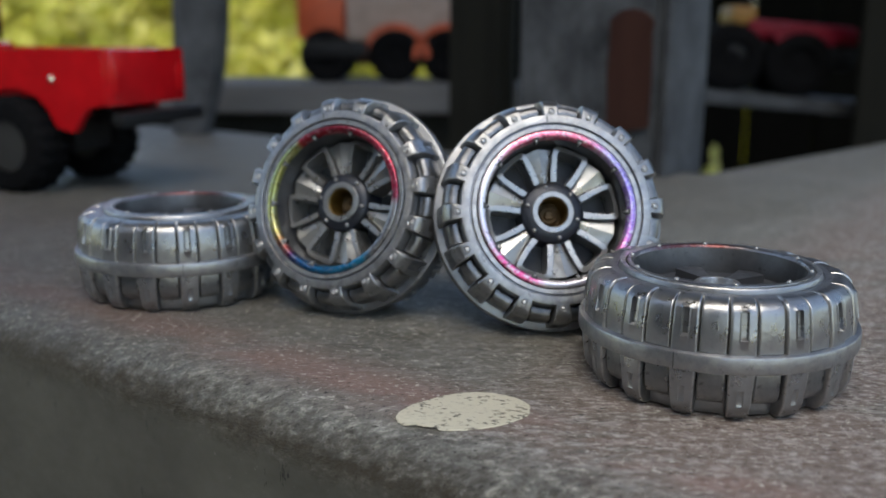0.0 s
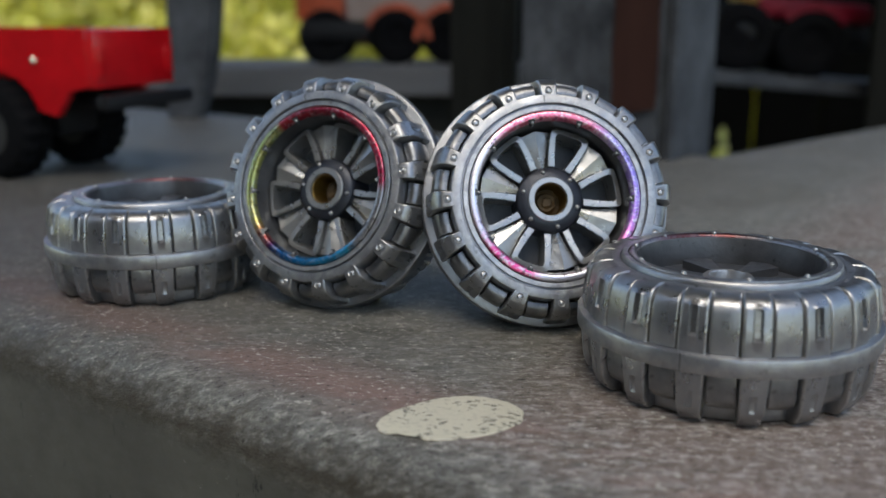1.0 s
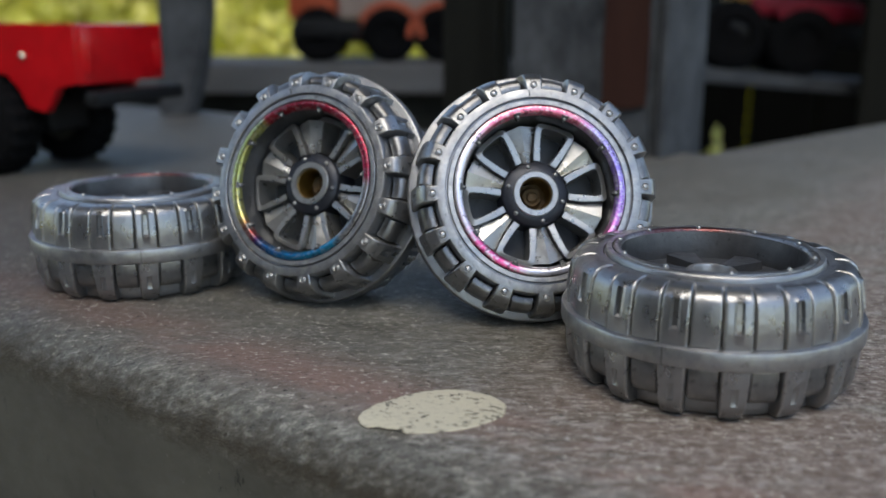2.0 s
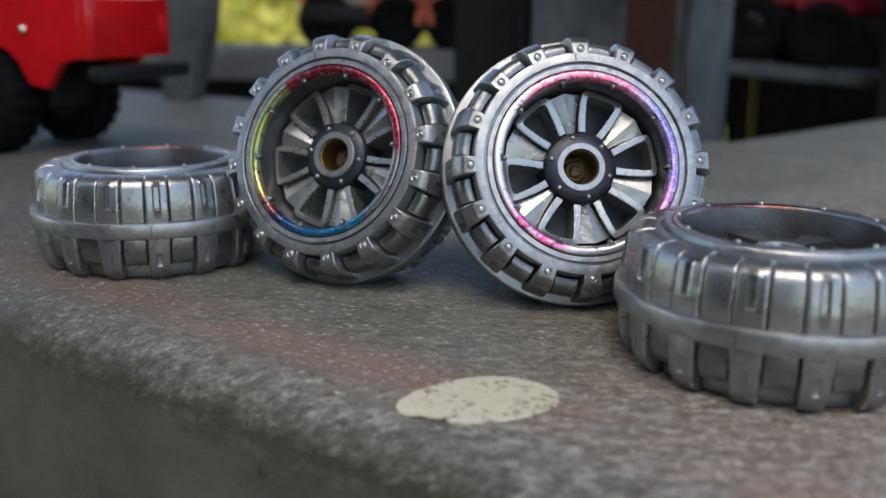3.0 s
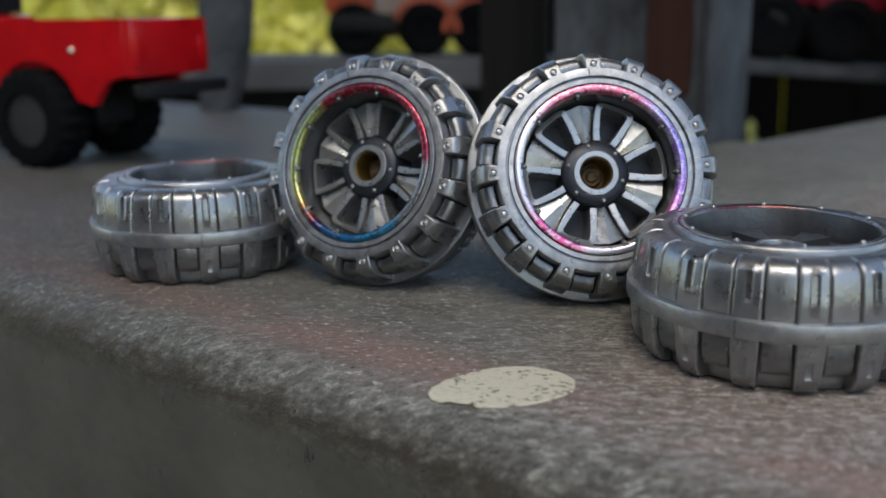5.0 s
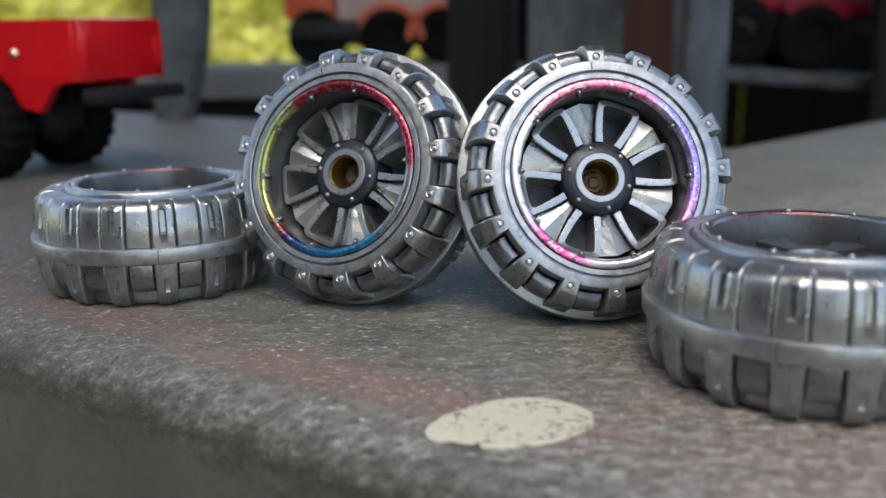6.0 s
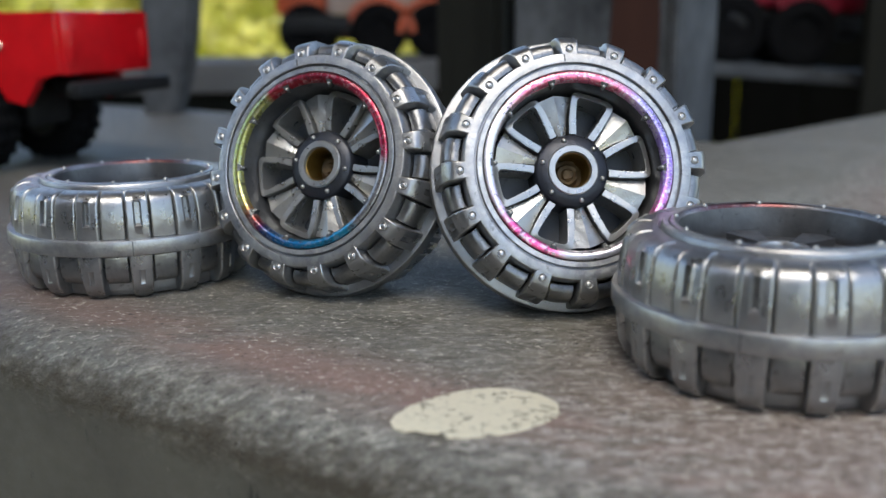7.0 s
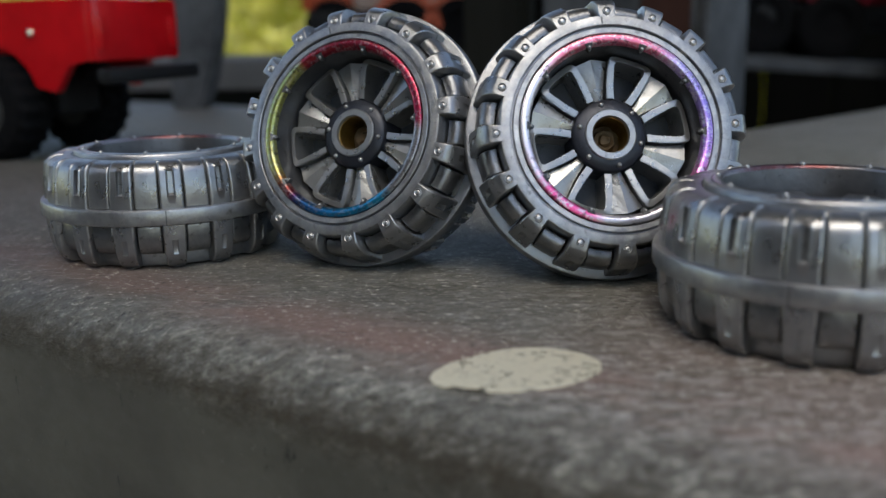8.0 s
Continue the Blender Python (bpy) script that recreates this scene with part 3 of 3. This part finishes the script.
toy_wheel("gunmetal toy wheel standing upright with red green blue foil rim", stand(-15.1, 160.3, 17.0, -0.448, 0.326, 1.792), 1.792, FOIL_A, FOIL_C, -8.0)
toy_wheel("gunmetal toy wheel leaning back with pink violet foil rim", stand(16.71, 150.67, 17.1, 0.105, 0.360, 1.583), 1.583, FOIL_B, FOIL_C)
toy_wheel("gunmetal plastic toy wheel lying flat with red-edged rim", flat(37.30, 124.70, -2.056), -2.056, FOIL_C, FOIL_C)


# ---- paint spot ----
def paint_spot():
    """A thin film of paint that follows the board, flat at first and then over the rounded edge."""
    bm = bmesh.new()
    n, at = 96, Vector((2.6, 110.6))

    def down(x, y):
        over = FRONT + EDGE - ((x + at.x) * ACROSS.x + (y + at.y) * ACROSS.y)
        return 0.0 if over <= 0 else EDGE - math.sqrt(max(0.0, EDGE * EDGE - over * over))

    rings = []
    for share, z in ((1.0, 0.03), (0.985, 0.14), (0.8, 0.16), (0.6, 0.16), (0.4, 0.16), (0.2, 0.16)):
        ring = []
        for i in range(n):
            a = 2 * math.pi * i / n
            k = 1 + 0.03 * noise.noise(Vector((math.cos(a) * 2.2, math.sin(a) * 2.2, 3.0))) + 0.025 * noise.noise(Vector((math.cos(a) * 11, math.sin(a) * 11, 1.0)))
            if 3.72 < a < 4.42:
                k *= 1 - 0.12 * min(1.0, (a - 3.72) / 0.15, (4.42 - a) / 0.12) + 0.05 * noise.noise(Vector((a * 16, 0, 0)))
            point = 1 - 0.27 * max(0.0, -math.cos(a)) ** 1.5
            x, y = 8.4 * math.cos(a) * k, (6.9 if math.sin(a) > 0 else 5.2) * math.sin(a) * k * point
            x, y = (x + 0.10 * y) * share, (y + 0.11 * x) * share
            ring.append(bm.verts.new((x, y, z - down(x, y))))
        rings.append(ring)
    for p, q in zip(rings, rings[1:]):
        for i in range(n):
            bm.faces.new((p[i], p[(i + 1) % n], q[(i + 1) % n], q[i]))
    bm.faces.new(rings[-1])
    ob = part("paint_spot", scaled(bm), CREAM)
    ob.matrix_world = Matrix.Translation((0.0026, 0.1106, 0.0))
    tagged(ob, "worn cream paint spot on the weathered tabletop", "paint spot")


paint_spot()


# ---- posts behind the tabletop ----
def upright(name, label, corner, g, a, mat, lo=-0.5, hi=0.5):
    """A post with its near corner at a place, g metres against GRAIN and a metres along ACROSS."""
    w = thing(name, label, "post")
    bm = bmesh.new()
    c = Vector((*corner, 0))
    pts = [c, c + ACROSS * a, c + ACROSS * a - GRAIN * g, c - GRAIN * g]
    prism(bm, [(p.x, p.y) for p in pts], lo, hi)
    es = [e for e in bm.edges if abs(e.verts[0].co.z - e.verts[1].co.z) > 0.1]
    bmesh.ops.bevel(bm, geom=es, offset=0.0025, segments=2, affect="EDGES")
    part("timber", bm, mat, w)
    return w


wide = upright("wooden_post", "grey painted wooden post with a bare red-brown strip", (0.0690, 0.3060), 0.054, 0.032, POST)
bm = bmesh.new()
ragged = [(-0.0178 + 0.0010 * noise.noise(Vector((0, z * 300, 1))), z) for z in (0.050, 0.044, 0.038, 0.032, 0.026, 0.020, 0.016)]
ragged += [(-0.0104, 0.0145), (-0.0034, 0.016)] + [(-0.0030 + 0.0010 * noise.noise(Vector((5, z * 300, 1))), z) for z in (0.022, 0.030, 0.038, 0.045, 0.0495)]
ragged += [(-0.0062, 0.0525), (-0.0098, 0.0535), (-0.0140, 0.0528)]
near = [bm.verts.new((x, -0.0014, z)) for x, z in ragged]
deep = [bm.verts.new((x, 0.0010, z)) for x, z in ragged]
bm.faces.new(near)
bm.faces.new(list(reversed(deep)))
for i in range(len(ragged)):
    j = (i + 1) % len(ragged)
    bm.faces.new((near[i], deep[i], deep[j], near[j]))
bmesh.ops.transform(bm, matrix=Matrix.Translation((0.0690, 0.3060, 0)) @ Matrix.Rotation(TURN, 4, "Z"), verts=bm.verts)
part("bare_strip", bm, RUST, wide, "bare red-brown strip")
# a thin board added over the side face to carry its shade
bm = bmesh.new()
box(bm, (0.0002, 0.0005, -0.5), (0.0025, 0.0330, 0.5), 0.0005, Matrix.Translation((0.0690, 0.3060, 0)) @ Matrix.Rotation(TURN, 4, "Z"))
part("side_tone", bm, SIDEBOARD, wide, "thin board added to tone the post's side face")


def curved_leg():
    """A slim upright whose far side sweeps in towards its foot."""
    w = thing("wooden_post", "slim grey painted wooden post curving in at its foot", "post")
    bm = bmesh.new()
    rows = [(-0.5, 0.0, 0.014), (-0.03, 0.0, 0.014), (0.0, 0.0005, 0.0155), (0.008, 0.0010, 0.0185), (0.018, 0.0015, 0.0215), (0.030, 0.0022, 0.0243), (0.045, 0.0030, 0.0262), (0.07, 0.004, 0.0275), (0.5, 0.012, 0.036)]
    rings = []
    for z, x0, x1 in rows:
        rings.append([bm.verts.new((x, y, z)) for x, y in ((x0, 0.0), (x1, -0.004), (x1, 0.010), (x0, 0.012))])
    for p, q in zip(rings, rings[1:]):
        for i in range(4):
            bm.faces.new((p[i], p[(i + 1) % 4], q[(i + 1) % 4], q[i]))
    bm.faces.new(rings[0])
    bm.faces.new(rings[-1])
    es = [e for e in bm.edges if abs(e.verts[0].co.z - e.verts[1].co.z) > 0.004]
    bmesh.ops.bevel(bm, geom=es, offset=0.0022, segments=2, affect="EDGES")
    part("timber", bm, POST, w)
    w.matrix_world = Matrix.Translation((-0.1232, 0.4320, 0))


curved_leg()
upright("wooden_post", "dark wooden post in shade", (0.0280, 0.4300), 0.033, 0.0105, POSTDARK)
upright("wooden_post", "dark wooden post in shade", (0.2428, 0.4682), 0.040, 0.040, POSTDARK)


# ---- the ledge behind, with toys on it ----
LEDGE_Y, LEDGE_Z = 0.520, 0.0175
TILTED = Matrix.Translation((0.145, 0.515, 0.0152)) @ Matrix.Rotation(radians(4.7), 4, "Y")


def ledge():
    w = thing("ledge", "grey weathered wooden rail behind the posts", "rail")
    bm = bmesh.new()
    box(bm, (-0.6, LEDGE_Y, LEDGE_Z - 0.0155), (0.045, LEDGE_Y + 0.09, LEDGE_Z), 0.002)
    part("plank", bm, LEDGE, w)
    # a dark board added where the gap below the rail lies in shade
    bm = bmesh.new()
    box(bm, (-0.6, LEDGE_Y + 0.012, LEDGE_Z - 0.10), (0.045, LEDGE_Y + 0.030, LEDGE_Z - 0.0157), 0.001)
    part("skirt", bm, POSTDARK, w, "dark infill added for the shaded gap under the rail")
    w = thing("ledge", "thin grey wooden rail sloping slightly", "rail")
    bm = bmesh.new()
    box(bm, (-0.085, 0, -0.007), (0.6, 0.07, 0), 0.0015, TILTED)
    part("plank", bm, SIDEBOARD, w)


ledge()


def toy_tyre(bm, r, w):
    """A chunky toy tyre; the tread stands out of one turned mesh."""
    prof = [(0.55, -0.5), (0.9, -0.5), (0.97, -0.4), (1.0, -0.36), (1.0, -0.04), (0.96, -0.02), (0.96, 0.02), (1.0, 0.04), (1.0, 0.36), (0.97, 0.4), (0.9, 0.5), (0.55, 0.5)]
    lathe(bm, [(a * r, b * w) for a, b in prof], 80)
    for v in bm.verts:
        d = math.hypot(v.co.x, v.co.y)
        if d > 0.95 * r and int(round(math.atan2(v.co.y, v.co.x) / (2 * math.pi) * 80)) % 4 < 2:
            v.co.x *= 1.06
            v.co.y *= 1.06
    return bm


def car_wheel(parent, r, w, places, rim_mat):
    first = None
    for x, y, z in places:
        m = Matrix.Translation((x, y, z)) @ Matrix.Rotation(math.pi / 2, 4, "X")
        if first is None:
            first = part("wheel", toy_tyre(bmesh.new(), r, w), RUBBER, parent, matrix=m)
            bm = bmesh.new()
            lathe(bm, [(r * 0.56, -w * 0.42), (r * 0.56, w * 0.4), (r * 0.42, w * 0.3), (r * 0.2, w * 0.34), (0.00001, w * 0.36), (0.00001, -w * 0.42)], 20)
            hubcap = part("hubcap", bm, rim_mat, first)
        else:
            c = twin(first, parent, m)
            twin(hubcap, c, Matrix())


def pickup():
    """The red pickup; x runs to its front, the rear axle stands at x = 0."""
    f = Vector((-0.932, 0.363, 0)).normalized()
    left = Vector((0, 0, 1)).cross(f)
    m = Matrix((f, left, Vector((0, 0, 1)))).transposed().to_4x4()
    w = thing("toy_pickup", "glossy red plastic toy pickup truck with black tyres", "toy truck", Matrix.Translation((-0.118, 0.292, 0)) @ m)
    # bed with an arch over the wheel
    bm = bmesh.new()
    arch = [(-0.034, 0.0262), (-0.034, 0.0410), (0.030, 0.0410), (0.030, 0.021), (0.018, 0.019)]
    arch += [(0.016 * math.cos(radians(a)), 0.0135 + 0.0165 * math.sin(radians(a))) for a in range(20, 161, 20)]
    arch += [(-0.0175, 0.0185), (-0.021, 0.0178), (-0.026, 0.0245)]
    for y0, y1 in ((-0.0165, -0.014), (0.014, 0.0165)):
        a = [bm.verts.new((x, y0, z)) for x, z in arch]
        b = [bm.verts.new((x, y1, z)) for x, z in arch]
        bm.faces.new(a)
        bm.faces.new(list(reversed(b)))
        for i in range(len(arch)):
            bm.faces.new((a[i], b[i], b[(i + 1) % len(arch)], a[(i + 1) % len(arch)]))
    box(bm, (-0.033, -0.0145, 0.0275), (0.030, 0.0145, 0.0300))
    box(bm, (0.0275, -0.0165, 0.021), (0.030, 0.0165, 0.0410))
    part("bed", bm, RED, w)
    bm = bmesh.new()
    box(bm, (-0.0352, -0.0166, 0.0255), (-0.0322, 0.0166, 0.0411), 0.0008)
    gate = part("tailgate", bm, RED, w)
    for y in (-0.0142, 0.0142):
        bm = bmesh.new()
        box(bm, (-0.0360, y - 0.0013, 0.0285), (-0.0350, y + 0.0013, 0.0365), 0.0003)
        part("tail_light", bm, RED, gate, "red tail light")
    bm = bmesh.new()
    box(bm, (0.030, -0.0165, 0.020), (0.064, 0.0165, 0.0425), 0.002)
    box(bm, (0.032, -0.0150, 0.0425), (0.060, 0.0150, 0.060), 0.004)
    cab = part("cab", bm, RED, w)
    bm = bmesh.new()
    box(bm, (0.0315, -0.0125, 0.043), (0.0325, 0.0125, 0.053), 0.0004)
    part("rear_window", bm, DARKGLASS, cab)
    bm = bmesh.new()
    box(bm, (0.064, -0.0160, 0.020), (0.094, 0.0160, 0.037), 0.002)
    part("bonnet", bm, RED, w)
    bm = bmesh.new()
    box(bm, (-0.0405, -0.0185, 0.0200), (-0.0362, 0.0185, 0.0240), 0.0012)
    box(bm, (-0.036, -0.006, 0.020), (-0.020, 0.006, 0.0240), 0.001)
    part("bumper", bm, BLACK, w, "black rear bumper")
    bm = bmesh.new()
    box(bm, (-0.014, -0.008, 0.011), (0.088, 0.008, 0.022), 0.002)
    part("chassis", bm, BLACK, w)
    for x, z in ((-0.0147, 0.0327), (0.024, 0.0327)):
        bm = bmesh.new()
        lathe(bm, [(0.0012, 0), (0.0011, 0.0006), (0.0006, 0.0010), (0.000001, 0.0010), (0.000001, 0)], 14)
        part("stud", bm, CHROME, w, "small bright stud", matrix=Matrix.Translation((x, 0.0164, z)) @ Matrix.Rotation(-math.pi / 2, 4, "X"))
    car_wheel(w, 0.0135, 0.012, [(0, 0.0155, 0.0137), (0, -0.0155, 0.0137), (0.068, 0.0155, 0.0137), (0.068, -0.0155, 0.0137)], HUBGREY)


pickup()


def orange_truck():
    w = thing("toy_truck", "orange toy truck with faded beige panel on the rail", "toy truck", Matrix.Translation((-0.036, LEDGE_Y + 0.043, LEDGE_Z)))
    bm = bmesh.new()
    box(bm, (-0.0465, -0.018, 0.0235), (-0.0192, 0.018, 0.072), 0.003)
    part("cab", bm, ORANGE, w)
    bm = bmesh.new()
    box(bm, (-0.043, -0.0215, 0.0135), (-0.006, 0.017, 0.0232), 0.002)
    part("side_skirt", bm, BLACK, w, "black skirt under the cab")
    bm = bmesh.new()
    box(bm, (-0.0185, -0.018, 0.0235), (0.046, 0.018, 0.060), 0.0015)
    load = part("body", bm, BEIGE, w, "faded beige cargo body")
    for cx in (0.009, 0.038):
        bm = bmesh.new()
        pts = [(cx + r * math.cos(radians(a)), 0.0135 + r * math.sin(radians(a))) for r, rng in ((0.0195, range(0, 181, 15)), (0.0160, range(180, -1, -15))) for a in rng]
        a = [bm.verts.new((x, -0.0205, z)) for x, z in pts]
        b = [bm.verts.new((x, -0.0175, z)) for x, z in pts]
        bm.faces.new(a), bm.faces.new(list(reversed(b)))
        for i in range(len(pts)):
            bm.faces.new((a[i], b[i], b[(i + 1) % len(pts)], a[(i + 1) % len(pts)]))
        part("fender", bm, ORANGE, load, "orange wheel arch")
    bm = bmesh.new()
    box(bm, (-0.042, -0.012, 0.010), (0.044, 0.012, 0.0172), 0.001)
    part("chassis", bm, BLACK, w)
    car_wheel(w, 0.0145, 0.011, [(x, y, 0.0147) for y in (-0.0145, 0.0145) for x in (-0.030, 0.009, 0.038)], RUBBER)


orange_truck()


def red_car():
    w = thing("toy_car", "red toy car with big black wheels on the rail", "toy car", TILTED @ Matrix.Translation((0.0405, 0.03, 0)) @ Matrix.Scale(1.15, 4))
    bm = bmesh.new()
    box(bm, (-0.030, -0.014, 0.014), (0.034, 0.014, 0.024), 0.003)
    part("chassis", bm, BLACK, w)
    bm = bmesh.new()
    box(bm, (-0.020, -0.015, 0.0255), (0.033, 0.015, 0.0345), 0.003)
    part("body", bm, DARKRED, w)
    bm = bmesh.new()
    pts = [(0.005 + r * math.cos(radians(a)), 0.0135 + r * math.sin(radians(a))) for r, rng in ((0.0205, range(42, 139, 16)), (0.0165, range(138, 41, -16))) for a in rng]
    a = [bm.verts.new((x, -0.021, z)) for x, z in pts]
    b = [bm.verts.new((x, -0.013, z)) for x, z in pts]
    bm.faces.new(a), bm.faces.new(list(reversed(b)))
    for i in range(len(pts)):
        bm.faces.new((a[i], b[i], b[(i + 1) % len(pts)], a[(i + 1) % len(pts)]))
    part("fender", bm, DARKRED, w)
    bm = bmesh.new()
    box(bm, (-0.028, -0.012, 0.031), (-0.016, 0.010, 0.040), 0.002)
    part("roll_bar", bm, DULLYELLOW, w, "orange-yellow cage part")
    car_wheel(w, 0.0155, 0.012, [(0.005, -0.014, 0.0157), (0.005, 0.014, 0.0157), (-0.026, 0.014, 0.0157), (-0.026, -0.010, 0.0157)], RUBBER)


red_car()


# ---- garden ----
PORCH_Y = -0.45   # the front edge of the added roof, set by the shade it gives
GROUND_Z = -0.45
bm = bmesh.new()
n = 40
vs = [[bm.verts.new(((i / n - 0.5) * 400, (j / n) * 300 - 20, GROUND_Z)) for i in range(n + 1)] for j in range(n + 1)]
for j in range(n):
    for i in range(n):
        bm.faces.new((vs[j][i], vs[j][i + 1], vs[j + 1][i + 1], vs[j + 1][i]))
tagged(part("ground", bm, GRASS), "sunlit yellow-green lawn", "lawn", kind="structure")


def paving():
    # plain slabs added out of view to keep reflected ground light grey
    w = thing("bounce_slabs", "unseen grey slabs added to mute light bouncing off the lawn", "paving")
    w["kind"] = "structure"
    first = None
    for i in range(-9, 9):
        for j in range(-7, 2):
            m = Matrix.Translation((0.9 * i, 0.9 * j, GROUND_Z + 0.004))
            if first is None:
                bm = bmesh.new()
                box(bm, (0.004, 0.004, 0), (0.896, 0.896, 0.03), 0.004)
                first = part("slab", bm, BOUNCEGREY, w, matrix=m)
            else:
                twin(first, w, m)


paving()


def leaves(bm, count, radius, height, size):
    """Loose leaf blades over a lumpy crown."""
    for _ in range(count):
        d = Vector((random.gauss(0, 1), random.gauss(0, 1), random.gauss(0, 1))).normalized()
        lump = 0.75 + 0.35 * noise.noise(d * 2.3 + Vector((radius * 3, height, 0)))
        r = lump * random.uniform(0.72, 1.0)
        p = Vector((d.x * radius * r, d.y * radius * r, height * (0.04 + 0.96 * abs(d.z) * r)))
        q = Euler((random.uniform(0, 6.3), random.uniform(0, 6.3), random.uniform(0, 6.3))).to_matrix()
        k = size * random.uniform(0.6, 1.3)
        vs = [bm.verts.new(p + q @ Vector(c) * k) for c in ((-0.5, 0, 0), (0, -0.28, 0.06), (0.55, 0, 0), (0, 0.28, 0.06))]
        bm.faces.new(vs)
    return bm


def shrub(x, y, radius, height, label="yellow-green sunlit garden shrub", count=4200, size=0.17):
    w = thing("shrub", label, "shrub", Matrix.Translation((x, y, GROUND_Z)))
    bm = bmesh.new()
    for i in range(5):
        a = i * 1.3
        lathe_limb = [(0.06 * radius, 0), (0.045 * radius, height * 0.3), (0.02 * radius, height * 0.62)]
        rings = []
        for r, z in lathe_limb:
            off = Vector((math.cos(a), math.sin(a), 0)) * (z / height) * radius * 0.7
            rings.append([bm.verts.new((off.x + r * math.cos(j * math.pi / 3), off.y + r * math.sin(j * math.pi / 3), z)) for j in range(6)])
        for p, q in zip(rings, rings[1:]):
            for j in range(6):
                bm.faces.new((p[j], p[(j + 1) % 6], q[(j + 1) % 6], q[j]))
    part("stem", bm, BARK, w)
    part("crown", leaves(bmesh.new(), count, radius, height, size), LEAF, w, smooth=False)


for sx, sy, sr, sh in ((-6.6, 9.0, 1.5, 2.2), (-5.3, 8.2, 1.3, 1.7), (-4.2, 8.8, 1.4, 2.4), (-3.1, 8.0, 1.2, 1.6), (-2.1, 8.7, 1.3, 2.1), (-1.1, 7.9, 1.2, 1.7), (-0.1, 8.6, 1.3, 2.2), (1.0, 8.1, 1.3, 1.8)):
    shrub(sx, sy, sr, sh)
shrub(0.372, 1.30, 0.034, 0.385, "small yellow-leaved weed by the fence", 1100, 0.026)
shrub(0.440, 1.33, 0.032, 0.335, "small yellow-leaved weed by the fence", 900, 0.024)


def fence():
    # vertical boards added to stand in for the dark, shaded background
    w = thing("fence", "near-black board fence standing for the dark shaded background", "fence")
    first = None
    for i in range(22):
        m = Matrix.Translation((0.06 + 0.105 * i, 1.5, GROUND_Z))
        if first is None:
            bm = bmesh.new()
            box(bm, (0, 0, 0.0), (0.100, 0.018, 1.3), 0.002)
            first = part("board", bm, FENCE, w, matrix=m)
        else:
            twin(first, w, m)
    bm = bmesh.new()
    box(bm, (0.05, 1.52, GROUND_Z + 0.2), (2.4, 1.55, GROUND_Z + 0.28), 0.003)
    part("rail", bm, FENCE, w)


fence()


def house():
    """Unseen house side added behind the camera; it closes the garden, dims the light."""
    w = thing("house", "unseen dark house block added to dim light behind the camera", "house")
    bm = bmesh.new()
    box(bm, (-9.0, -6.0, GROUND_Z), (-0.75, -1.5, 2.2), 0.01)
    part("wall", bm, BLOCKER, w)
    bm = bmesh.new()
    prism(bm, [(-9.3, -6.3), (-0.6, -6.3), (-0.6, -1.3), (-9.3, -1.3)], 2.2, lambda x, y: 2.3 + 0.2 * (-1.3 - y))
    part("roof", bm, BLOCKER, w)


def porch():
    """Plain roof over the posts and rails, added above the view to cut skylight."""
    w = thing("porch", "unseen dark roof on four posts, added to cut overhead light", "porch")
    bm = bmesh.new()
    prism(bm, [(-2.0, PORCH_Y), (0.95, PORCH_Y), (0.95, 1.45), (-2.0, 1.45)], 1.70, 1.78)
    part("roof", bm, FENCE, w)
    for x in (-1.9, 0.88):
        for y in (PORCH_Y + 0.06, 1.36):
            bm = bmesh.new()
            box(bm, (x - 0.045, y - 0.045, GROUND_Z), (x + 0.045, y + 0.045, 1.7), 0.004)
            part("post", bm, FENCE, w)


porch()
house()
